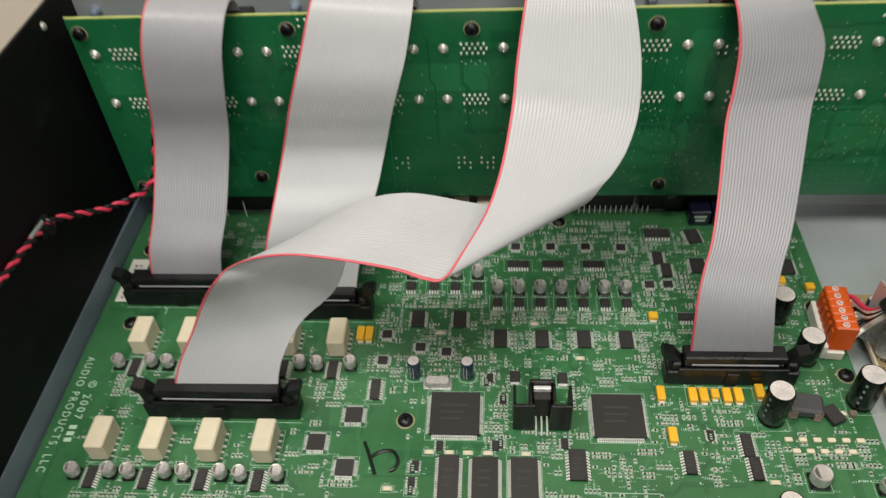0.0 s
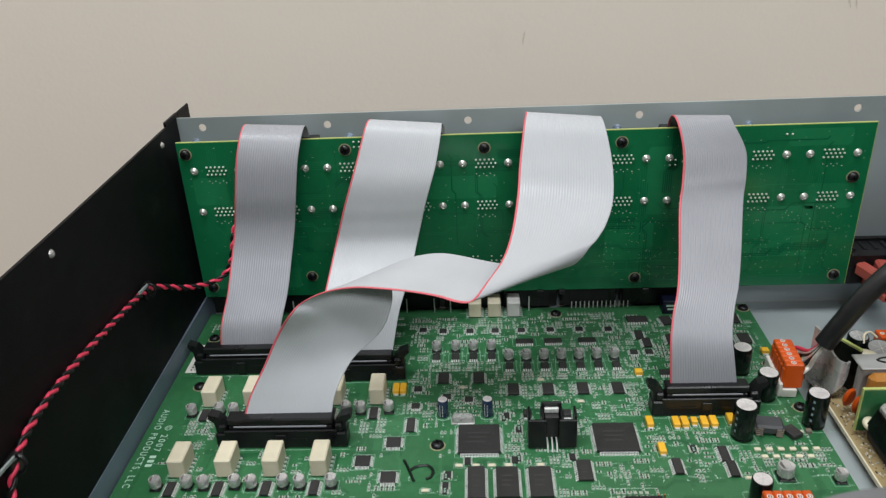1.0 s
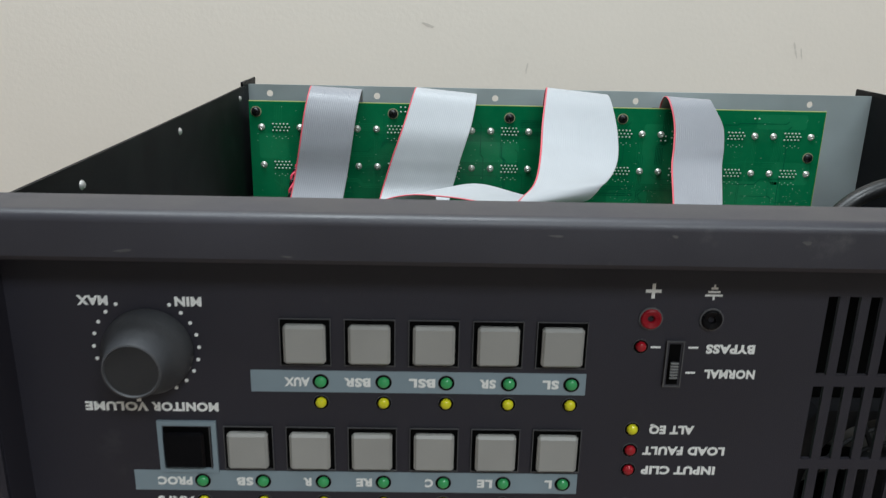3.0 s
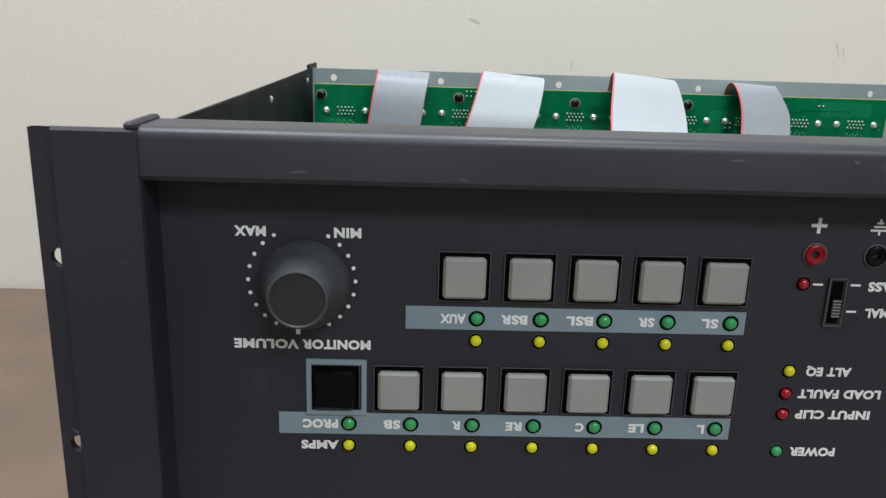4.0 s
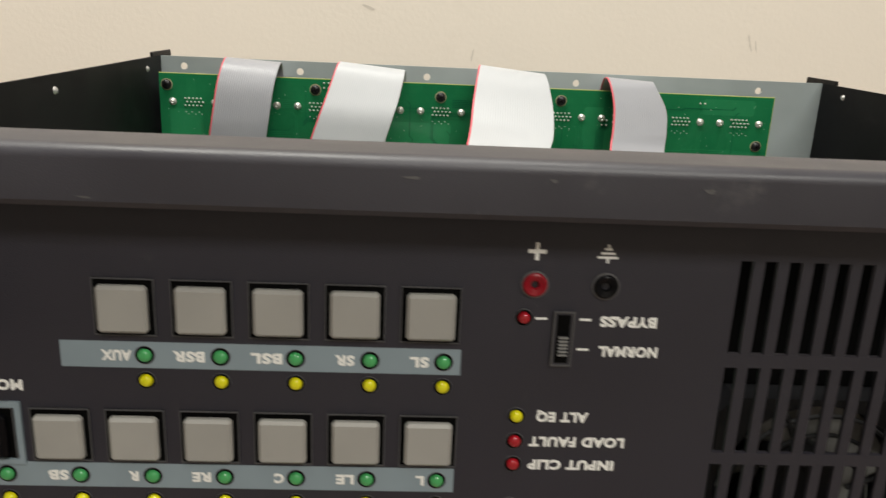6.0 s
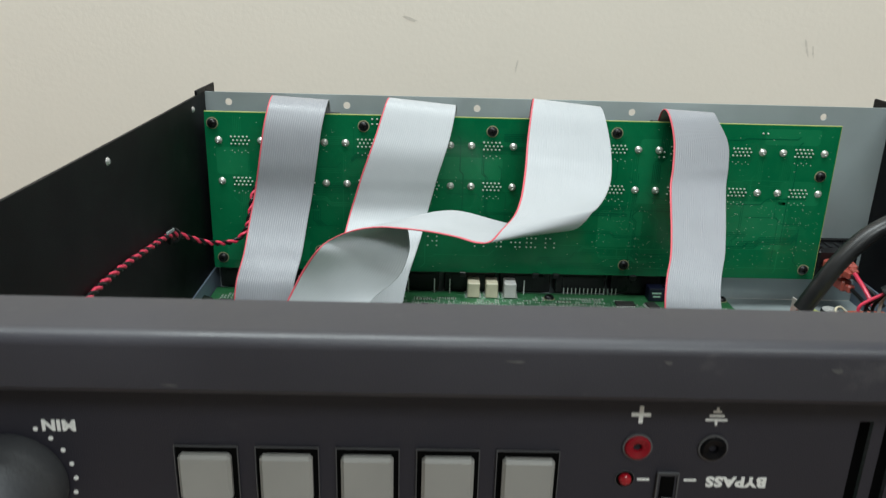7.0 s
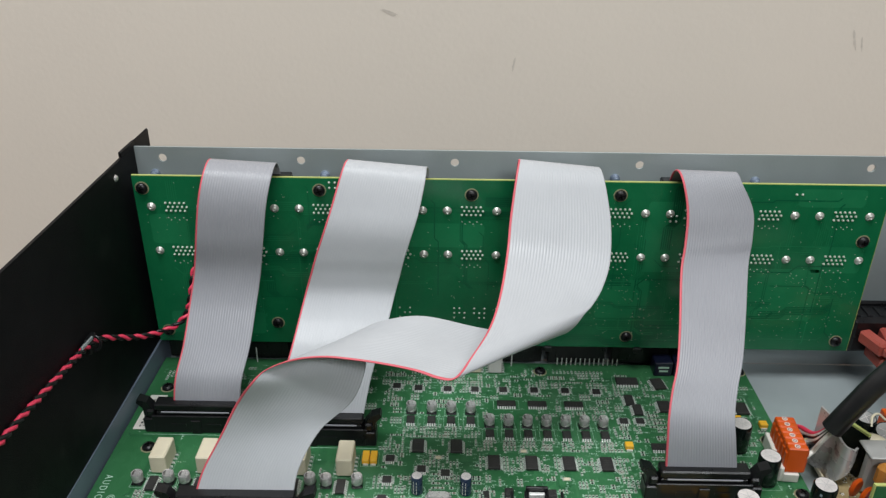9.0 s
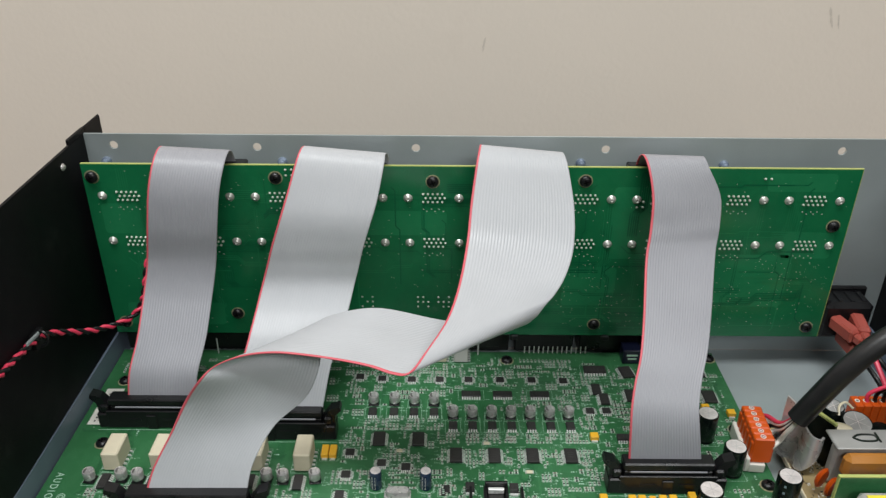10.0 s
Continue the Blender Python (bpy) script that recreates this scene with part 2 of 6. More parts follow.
# ---- mesh helpers ----
class Geo:
    """Collects vertices and faces of one mesh; m is the material slot."""

    def __init__(self):
        self.v, self.f, self.k = [], [], []

    def add(self, verts, faces, m=0, mat=None):
        o = len(self.v)
        self.v += [tuple(mat @ Vector(p)) for p in verts] if mat is not None else [tuple(p) for p in verts]
        self.f += [tuple(i + o for i in f) for f in faces]
        self.k += [m] * len(faces)

    def box(self, x0, x1, y0, y1, z0, z1, m=0, b=0.0, mat=None):
        if b <= 0:
            p = [(x, y, z) for x in (x0, x1) for y in (y0, y1) for z in (z0, z1)]
            self.add(p, [(0, 1, 3, 2), (4, 6, 7, 5), (0, 4, 5, 1), (2, 3, 7, 6), (0, 2, 6, 4), (1, 5, 7, 3)], m, mat)
            return
        b = min(b, 0.45 * min(x1 - x0, y1 - y0, z1 - z0))
        c = [((x0 + x1) / 2), ((y0 + y1) / 2), ((z0 + z1) / 2)]
        h = [((x1 - x0) / 2), ((y1 - y0) / 2), ((z1 - z0) / 2)]
        pts, idx = [], {}
        for sx in (-1, 1):
            for sy in (-1, 1):
                for sz in (-1, 1):
                    for ax in range(3):
                        s, q = (sx, sy, sz), []
                        for a in range(3):
                            q.append(c[a] + s[a] * (h[a] if a == ax else h[a] - b))
                        idx[(sx, sy, sz, ax)] = len(pts)
                        pts.append(q)
        faces = []
        for ax in range(3):
            u, w = (ax + 1) % 3, (ax + 2) % 3
            for s in (-1, 1):
                quad = []
                for su, sw in ((-1, -1), (1, -1), (1, 1), (-1, 1)):
                    key = [0, 0, 0]
                    key[ax], key[u], key[w] = s, su, sw
                    quad.append(idx[(*key, ax)])
                faces.append(tuple(quad if s > 0 else quad[::-1]))
            for su in (-1, 1):
                for sw in (-1, 1):
                    quad = []
                    for s, which in ((-1, u), (1, u), (1, w), (-1, w)):
                        key = [0, 0, 0]
                        key[ax], key[u], key[w] = s, su, sw
                        quad.append(idx[(*key, which)])
                    faces.append(tuple(quad if su * sw < 0 else quad[::-1]))
        for sx in (-1, 1):
            for sy in (-1, 1):
                for sz in (-1, 1):
                    tri = [idx[(sx, sy, sz, a)] for a in range(3)]
                    faces.append(tuple(tri if sx * sy * sz > 0 else tri[::-1]))
        self.add(pts, faces, m, mat)

    def lathe(self, profile, n=20, m=0, mat=None, ms=None):
        """Turns (radius, height) pairs about z; ms gives a slot per band."""
        pts = [(r * math.cos(2 * math.pi * i / n), r * math.sin(2 * math.pi * i / n), z) for r, z in profile for i in range(n)]
        for j in range(len(profile) - 1):
            faces = [(j * n + i, j * n + (i + 1) % n, (j + 1) * n + (i + 1) % n, (j + 1) * n + i) for i in range(n)]
            o = len(self.v)
            if j == 0:
                self.v += [tuple(mat @ Vector(p)) for p in pts] if mat is not None else pts
                base = o
            self.f += [tuple(q + base for q in f) for f in faces]
            self.k += [ms[j] if ms else m] * n
        for j, flip in ((0, True), (len(profile) - 1, False)):
            if profile[j][0] > 1e-6:
                ring = [base + j * n + i for i in range(n)]
                self.f.append(tuple(ring[::-1] if flip else ring))
                self.k.append((ms[0] if flip else ms[-1]) if ms else m)

    def cyl(self, x, y, z, r, h, n=16, m=0, b=0.0, mat=None):
        t = Matrix.Translation((x, y, z))
        prof = [(r, 0), (r, h)] if not b else [(r - b, 0), (r, b), (r, h - b), (r - b, h)]
        self.lathe(prof, n, m, (mat @ t) if mat is not None else t)

    def tube(self, pts, r, n=8, m=0):
        """A round bar along points."""
        pts = [Vector(p) for p in pts]
        o, side = len(self.v), None
        for i, p in enumerate(pts):
            d = (pts[min(i + 1, len(pts) - 1)] - pts[max(i - 1, 0)]).normalized()
            if side is None:
                side = d.orthogonal().normalized()
            side = (side - d * side.dot(d)).normalized()
            up = d.cross(side)
            rr = r[i] if isinstance(r, (list, tuple)) else r
            self.v += [tuple(p + rr * (math.cos(2 * math.pi * k / n) * side + math.sin(2 * math.pi * k / n) * up)) for k in range(n)]
        for i in range(len(pts) - 1):
            for k in range(n):
                self.f.append((o + i * n + k, o + i * n + (k + 1) % n, o + (i + 1) * n + (k + 1) % n, o + (i + 1) * n + k))
                self.k.append(m)
        self.f += [tuple(o + k for k in range(n))[::-1], tuple(o + (len(pts) - 1) * n + k for k in range(n))]
        self.k += [m, m]

    def quad(self, x0, x1, y0, y1, z, m=0):
        self.add([(x0, y0, z), (x1, y0, z), (x1, y1, z), (x0, y1, z)], [(0, 1, 2, 3)], m)

    def mesh(self, name, *mats, smooth=35):
        me = bpy.data.meshes.new(name)
        me.from_pydata(self.v, [], self.f)
        for m in mats:
            me.materials.append(m)
        me.polygons.foreach_set("material_index", self.k)
        if smooth:
            me.polygons.foreach_set("use_smooth", [True] * len(me.polygons))
            me.set_sharp_from_angle(angle=radians(smooth))
        me.update()
        return me


def thing(name, label, category, at=(0, 0, 0), group="", kind=""):
    ob = new(name)
    ob.location = at
    ob.empty_display_size = 0.02
    return tagged(ob, label, category, group, kind)


def part(name, geo, mats, parent, label="", at=(0, 0, 0), turn=0.0, smooth=35, mesh=None):
    """One mesh object under a thing or a part; at and turn are in the parent's space."""
    mats = mats if isinstance(mats, (list, tuple)) else (mats,)
    ob = new(name, mesh or geo.mesh(name, *mats, smooth=smooth))
    ob.parent = parent
    ob.location, ob.rotation_euler = at, (0, 0, radians(turn))
    return tagged(ob, label)


def solo(name, geo, mats, label, category, at=(0, 0, 0), group="", kind="", smooth=35):
    mats = mats if isinstance(mats, (list, tuple)) else (mats,)
    ob = new(name, geo.mesh(name, *mats, smooth=smooth))
    ob.location = at
    return tagged(ob, label, category, group, kind)


def spline(rows, steps):
    """Catmull-Rom through rows of equal-length tuples."""
    a = np.array(rows, float)
    out = []
    for i in range(len(a) - 1):
        p0, p1, p2, p3 = a[max(i - 1, 0)], a[i], a[i + 1], a[min(i + 2, len(a) - 1)]
        for s in range(steps):
            t = s / steps
            out.append(0.5 * (2 * p1 + (p2 - p0) * t + (2 * p0 - 5 * p1 + 4 * p2 - p3) * t * t + (3 * p1 - p0 - 3 * p2 + p3) * t ** 3))
    out.append(a[-1])
    return out


def lettering(text, size, parent, x, y, z, mat, flat=False, turn=180.0, align="CENTER", name="lettering", bold=0.0, width=0.0):
    """Raised print from the built-in font: on a front face (flat=False) or lying on a board."""
    cu = bpy.data.curves.new(name, "FONT")
    cu.body, cu.size, cu.align_x, cu.align_y, cu.extrude, cu.offset = text, size, align, "CENTER", 0.00006, bold
    cu.resolution_u, cu.space_character = 3, 1.35 if flat else 1.08
    tmp = bpy.data.objects.new(name, cu)
    scene.collection.objects.link(tmp)
    me = bpy.data.meshes.new_from_object(tmp.evaluated_get(bpy.context.evaluated_depsgraph_get()))
    bpy.data.objects.remove(tmp)
    bpy.data.curves.remove(cu)
    me.materials.clear()
    me.materials.append(mat)
    ob = new(name, me)
    ob.parent = parent
    span = max(v.co.x for v in me.vertices) - min(v.co.x for v in me.vertices)
    wide = Matrix.Diagonal((width / span if width else 1.0, 1.0 if flat else 0.94, 1, 1))
    ob.matrix_basis = (pose(x, y, z, 0, 0, turn) if flat else pose(x, y, z, 90, 0, 0) @ pose(0, 0, 0, 0, 0, turn)) @ wide
    return ob


# ---- room ----
def slab(name, x0, x1, y0, y1, z0, z1, mat, label, category):
    g = Geo()
    g.box(x0, x1, y0, y1, z0, z1)
    return solo(name, g, mat, label, category, kind="structure", smooth=0)


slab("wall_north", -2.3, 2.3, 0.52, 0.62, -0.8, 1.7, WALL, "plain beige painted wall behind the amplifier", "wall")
slab("wall_south", -2.3, 2.3, -2.7, -2.6, -0.8, 1.7, FAR_WALL, "unseen wall across the room, darkened to bounce less light", "wall")
slab("wall_west", -2.4, -2.3, -2.7, 0.62, -0.8, 1.7, FAR_WALL, "unseen side wall of room, darkened to bounce less light", "wall")
slab("wall_east", 2.3, 2.4, -2.7, 0.62, -0.8, 1.7, FAR_WALL, "unseen side wall of room, darkened to bounce less light", "wall")
slab("floor", -2.3, 2.3, -2.6, 0.52, -0.9, -0.8, CARPET, "dark carpeted room floor below the bench", "floor")
slab("ceiling", -2.3, 2.3, -2.6, 0.52, 1.7, 1.8, CEIL, "plain white painted room ceiling", "ceiling")

table = thing("workbench", "brown laminate workbench top standing against the beige wall", "table", (0, 0, -0.8))
g = Geo()
g.box(-0.95, 0.95, -0.16, 0.515, 0.69, 0.72, b=0.003)
part("tabletop", g, TABLE, table)
for lx, ly in ((-0.9, -0.11), (0.9, -0.11), (-0.9, 0.46), (0.9, 0.46)):
    g = Geo()
    g.box(-0.025, 0.025, -0.025, 0.025, 0, 0.69, b=0.003)
    part("leg", g, BLACK, table, at=(lx, ly, 0))
g = Geo()
g.box(-0.19, 0.19, 0.03, 0.31, -0.08, 0.0135, b=0.003)
solo("support_box", g, BLACK, "plain black box under the amplifier on the workbench", "box")

marks = bpy.data.objects["wall_north"]
for x, z, w, h, a in ((-0.003, 0.145, 0.0010, 0.0060, 8), (0.241, 0.166, 0.0012, 0.0090, -18), (0.247, 0.163, 0.0008, 0.0060, -12), (-0.094, 0.181, 0.0080, 0.0014, 20), (-0.170, 0.060, 0.0040, 0.0012, 12)):
    g = Geo()
    m = pose(x, 0.5198, z) @ pose(0, 0, 0, 0, a, 0)
    g.add([(w * math.cos(k * math.pi / 6) * (0.6 + 0.4 * ((k * 5) % 3) / 2), 0.0, h * math.sin(k * math.pi / 6) * (0.7 + 0.3 * ((k * 7) % 4) / 3)) for k in range(12)], [tuple(range(12))], 0, m)
    part("scuff_mark", g, SCUFF, marks, "faint grey scuff on the paint")

# ---- chassis ----
chassis = thing("rack_amplifier_chassis", "black rack amplifier case lying upside down with its cover removed", "amplifier", (0, 0, 0.0135))
Z0 = -0.0135


def holed_plate(g, x0, x1, z0, z1, holes, y0, y1, r):
    """A plate in x and z with round holes of radius r in a row, filled up between them."""
    n, m = 16, r * 2.0
    edge = x0
    for cx, cz in holes:
        a, b = max(x0, cx - m), min(x1, cx + m)
        if a - edge > 1e-6:
            g.box(edge, a, y0, y1, z0, z1)
        edge = b
        ring = [(cx + r * math.cos(2 * math.pi * i / n), cz + r * math.sin(2 * math.pi * i / n)) for i in range(n)]
        square = []
        for i in range(n):
            c, w = math.cos(2 * math.pi * i / n), math.sin(2 * math.pi * i / n)
            k = 1 / max(abs(c), abs(w))
            c, w = c * k, w * k
            square.append((cx + c * (b - cx if c > 0 else cx - a), cz + w * (z1 - cz if w > 0 else cz - z0)))
        pts = [(x, y0, z) for x, z in ring + square] + [(x, y1, z) for x, z in ring + square]
        faces = []
        for i in range(n):
            j = (i + 1) % n
            faces += [(i, n + i, n + j, j), (2 * n + i, 2 * n + j, 3 * n + j, 3 * n + i), (i, j, 2 * n + j, 2 * n + i), (n + i, 3 * n + i, 3 * n + j, n + j)]
        g.add(pts, faces)
    if x1 - edge > 1e-6:
        g.box(edge, x1, y0, y1, z0, z1)


g = Geo()
g.box(-0.2143, 0.2143, 0.004, 0.331, 0.0135 + Z0, 0.0147 + Z0)
pan = part("bottom_pan", g, ZINC, chassis, "bare zinc-plated steel bottom pan")
for a in (-0.2142, 0.2130):
    g = Geo()
    g.box(a, a + 0.0012, 0.006, 0.3308, 0.0147 + Z0, 0.0322 + Z0)
    part("flange", g, FLANGE, pan, "upturned zinc flange, darkened to stand for shade")
g = Geo()
holed_plate(g, -0.2143, 0.2143, 0.1325 + Z0, 0.1455 + Z0, [(-0.2, 0.1395 + Z0), (-0.127, 0.139 + Z0), (-0.046, 0.139 + Z0), (0.051, 0.139 + Z0), (0.172, 0.139 + Z0)], 0.3312, 0.3324, 0.0022)
g.box(-0.2143, 0.2143, 0.3312, 0.3324, 0.0147 + Z0, 0.1325 + Z0)
back_panel = part("rear_panel", g, ZINC, chassis, "bare zinc-plated steel rear panel with round holes", smooth=0)
for x, z in ((-0.2049, 0.1314), (-0.1146, 0.1318), (0.0387, 0.1322), (0.1125, 0.1317)):
    q = Geo()
    q.lathe([(0.0026, 0.0), (0.0026, 0.0010), (0.0018, 0.0014), (0.0018, 0.0036), (0.0012, 0.0040), (0.0, 0.0040)], 16, 0, pose(x, 0.3312, z - 0.0008 + Z0, 90, 0, 0))
    part("rivet", q, FLANGE, back_panel, "dull grey stud")
for s, nm in ((-1, "side_wall"), (1, "side_wall")):
    g = Geo()
    x0, x1 = sorted((s * 0.2143, s * 0.2157))
    rows = [(-0.002 + 0.3356 * k / 12) for k in range(13)]
    bow = [0.0010 * math.sin(math.pi * k / 12) for k in range(13)]
    pts = [(x - s * w, y, z + Z0) for x in (s * 0.2143, s * 0.2157) for z in (0.0325, 0.1455) for y, w in zip(rows, bow)]
    fs = [(k, k + 1, k + 14, k + 13) for k in range(12)]
    g.add(pts, fs + [tuple(26 + q for q in f[::-1]) for f in fs] + [(13 + k, 14 + k, 40 + k, 39 + k) for k in range(12)] + [(k, 26 + k, 27 + k, 1 + k) for k in range(12)] + [(0, 13, 39, 26), (12, 38, 51, 25)])
    g.box(x0, x1, -0.002, 0.3336, 0.0135 + Z0, 0.0325 + Z0)
    g.add([(x, y, z + Z0) for x in (x0, x1) for y, z in ((0.3146, 0.1456), (0.3336, 0.1456), (0.3336, 0.1482), (0.3150, 0.1482), (0.3146, 0.1478))],
          [(0, 1, 2, 3, 4), (9, 8, 7, 6, 5), (0, 5, 6, 1), (1, 6, 7, 2), (2, 7, 8, 3), (3, 8, 9, 4), (4, 9, 5, 0)])
    xa, xb = sorted((s * 0.2143, s * 0.2095))
    g.box(xa, xb, 0.3326, 0.3336, 0.132 + Z0, 0.1450 + Z0)
    g.box(x0, x1, 0.3337, 0.3540, 0.0135 + Z0, 0.1482 + Z0, b=0.0006)
    wall = part(nm, g, BLACK, chassis, "black powder-coated steel side wall")
    # Bright metal discs stand for light showing through holes in the wall.
    for yy, zz in ((0.173, 0.1385), (0.303, 0.139), (0.06, 0.1375)):
        q = Geo()
        q.lathe([(0.0, 0.0012), (0.0011, 0.001), (0.0019, 0.0), (0.0021, -0.001)][::-1], 12, 0, pose(s * (0.2143 - 0.0010 * math.sin(math.pi * yy / 0.335)), yy, zz + Z0, 0, -90 * s, 0))
        part("stud", q, ALU, wall)

# front face with its vent cut through
g = Geo()
P0, P1 = 0.0, 0.0015
xs, zs = (-0.2142, 0.0280, 0.1015, 0.2142), (0.0135, 0.0382, 0.0637, 0.0672, 0.0926, 0.0964, 0.1220, 0.1335)
pts = [(x, y, z + Z0) for y in (P0, P1) for z in zs for x in xs]
nx, nz, faces = len(xs), len(zs), []
window = {(1, 1), (1, 3), (1, 5)}
for i in range(nx - 1):
    for k in range(nz - 1):
        a, o = k * nx + i, nx * nz
        if (i, k) in window:
            faces += [(a, a + 1, a + 1 + o, a + o), (a + nx, a + nx + o, a + nx + 1 + o, a + nx + 1), (a, a + o, a + nx + o, a + nx), (a + 1, a + nx + 1, a + nx + 1 + o, a + 1 + o)]
        else:
            faces += [(a, a + 1, a + nx + 1, a + nx), (a + o, a + nx + o, a + nx + 1 + o, a + 1 + o)]
g.add(pts, faces)
face = part("front_panel", g, FACE, chassis, "matt black front panel with upside-down white lettering", smooth=0)
for lo, hi in ((0.0964, 0.1220), (0.0672, 0.0926), (0.0382, 0.0637)):
    pitch = (0.1015 - 0.0280 + 0.0029) / 12
    for i in range(11):
        q = Geo()
        x = 0.0280 + (i + 1) * pitch - 0.0029
        q.box(x, x + 0.0029, P0 + 0.0001, P1 - 0.0001, lo + Z0, hi + Z0)
        part("vent_bar", q, FACE, face, smooth=0)

# rounded top rail of the bezel
g = Geo()
sec = []
for k in range(7):
    a = math.pi / 2 * k / 6
    sec.append((-0.0103 - 0.0032 * math.sin(a), 0.1448 + 0.0032 * math.cos(a)))
sec += [(-0.0135, 0.1352), (-0.0125, 0.1338), (-0.0095, 0.1334), (-0.0004, 0.1334), (-0.0004, 0.1462), (0.0050, 0.1462), (0.0050, 0.1480)]
n = len(sec)
g.add([(x, y, z + Z0) for x in (-0.2140, 0.2140) for y, z in sec], [(i, (i + 1) % n, n + (i + 1) % n, n + i) for i in range(n)] + [tuple(range(n))[::-1], tuple(range(n, 2 * n))])
part("bezel_rail", g, LIP, chassis, "rounded black bezel rail with scuffed edge")
for s in (-1, 1):
    g = Geo()
    xi, xo = s * 0.2162, s * 0.2413
    # plate with two rack holes near its outer edge
    rings = []
    hx = s * 0.2362
    cells = [(0.0135, 0.084, 0.0560), (0.084, 0.1470, 0.1120)]
    for za, zb, hz in cells:
        sub = Geo()
        holed_plate(sub, min(xi, xo), max(xi, xo), za + Z0, zb + Z0, [(hx, hz + Z0)], -0.0125, -0.0100, 0.0027)
        g.add(sub.v, sub.f)
    for (a, b, c, d) in ((xi, xi, 0.0135, 0.147), (xo, xo, 0.0135, 0.147)):
        g.add([(a, -0.0125, c + Z0), (a, -0.0100, c + Z0), (a, -0.0100, d + Z0), (a, -0.0125, d + Z0)], [(0, 1, 2, 3)])
    for c in (0.0135, 0.147):
        g.add([(xi, -0.0125, c + Z0), (xo, -0.0125, c + Z0), (xo, -0.0100, c + Z0), (xi, -0.0100, c + Z0)], [(0, 1, 2, 3)])
    ear = part("rack_ear", g, FACE, chassis, "black rack ear with two mounting holes", smooth=0)
    g = Geo()
    xa, xb = sorted((s * 0.2130, s * 0.2352))
    g.box(xa, xb, -0.0152, -0.0127, 0.0137 + Z0, 0.1476 + Z0, b=0.0009)
    xa, xb = sorted((s * 0.2130, s * 0.2160))
    g.box(xa, xb, -0.0150, 0.0060, 0.1470 + Z0, 0.1492 + Z0, b=0.0007)
    g.box(xa, xb, -0.0126, 0.0060, 0.0137 + Z0, 0.1470 + Z0)
    part("ear_rib", g, FACE, ear)

# pale scuffs on the bezel and the ears
WORN = paint("worn_edge_grey", (0.085, 0.083, 0.084), 0.6, vary=0.3, scale=900)
for x, y, z, w, h, a in ((-0.1285, -0.01365, 0.1362, 0.0022, 0.0003, 6), (-0.1720, -0.01365, 0.1372, 0.0030, 0.0005, -4), (-0.0560, -0.01365, 0.1432, 0.0026, 0.0004, 3), (0.0120, -0.01365, 0.1424, 0.0016, 0.0007, 12), (-0.0240, -0.01365, 0.1436, 0.0012, 0.0005, 20), (0.0620, -0.01365, 0.1370, 0.0034, 0.0003, -3),
                         (-0.2365, -0.01265, 0.0600, 0.0020, 0.0007, 30), (-0.2352, -0.01265, 0.0525, 0.0024, 0.0005, 50), (-0.2180, -0.01535, 0.1120, 0.0006, 0.0003, 40)):
    q = Geo()
    q.add([(w * math.cos(k * math.pi / 5) * (0.55 + 0.45 * ((k * 3) % 4) / 3), 0.0, h * math.sin(k * math.pi / 5) * (0.6 + 0.4 * ((k * 7) % 3) / 2)) for k in range(10)], [tuple(range(10))], 0, pose(x, y, z + Z0) @ pose(0, 0, 0, 0, a, 0))
    part("scuff_mark", q, WORN, chassis, "pale scuff on black paint")


# controls
def control(name, geo, mats, label=""):
    return part(name, geo, mats, face, label)


KX, KZ = -0.1735, 0.1029
g = Geo()
TURN_OUT = pose(KX + 0.0010, 0.0, KZ - 0.0006 + Z0, 90, 0, 0)
g.lathe([(0.0129, 0.0004), (0.0132, 0.0014), (0.0129, 0.0046), (0.0121, 0.0060), (0.0106, 0.0084), (0.0093, 0.0115), (0.0087, 0.0146), (0.0083, 0.0157), (0.0078, 0.0159), (0.0075, 0.0154), (0.0, 0.0155)], 48, 0, TURN_OUT, [0, 0, 0, 0, 0, 0, 0, 0, 0, 1])
knob = control("volume_knob", g, (RUBBER, RUBBER_CAP), "grey rubber rotary volume knob")
g = Geo()
g.box(-0.0006, 0.0006, -0.0001, 0.0002, -0.0017, 0.0017, mat=pose(KX + 0.0003, -0.0105, KZ - 0.0108 + Z0))
part("pointer", g, WHITE_INK, knob)
for i in range(9):
    for ang in (radians(60 - 15 * i), radians(120 + 15 * i)):
        q = Geo()
        q.lathe([(0.0006, 0.0), (0.0006, 0.00008)], 10, 0, pose(KX + 0.0155 * math.cos(ang), 0.0, KZ + 0.0155 * math.sin(ang) + Z0, 90, 0, 0))
        control("scale_dot", q, WHITE_INK)


def push_button(x, z, mat, name="push_button", label=""):
    g = Geo()
    w = 0.0062
    g.box(x - w, x + w, -0.0031, -0.0003, z - w + Z0, z + w + Z0, b=0.0008)
    ob = control(name, g, mat, label)
    g = Geo()
    o, t = 0.0076, 0.00025
    g.box(x - o, x + o, -0.0002, 0.0001, z - o + Z0, z + o + Z0, 1)
    g.box(x - o, x + o, -0.0007, -0.0002, z - o + Z0, z - o + t + Z0)
    g.box(x - o, x + o, -0.0007, -0.0002, z + o - t + Z0, z + o + Z0)
    g.box(x - o, x - o + t, -0.0007, -0.0002, z - o + t + Z0, z + o - t + Z0)
    g.box(x + o - t, x + o, -0.0007, -0.0002, z - o + t + Z0, z + o - t + Z0)
    part("button_frame", g, (TRIM, GAP_SHADE), ob)
    return ob


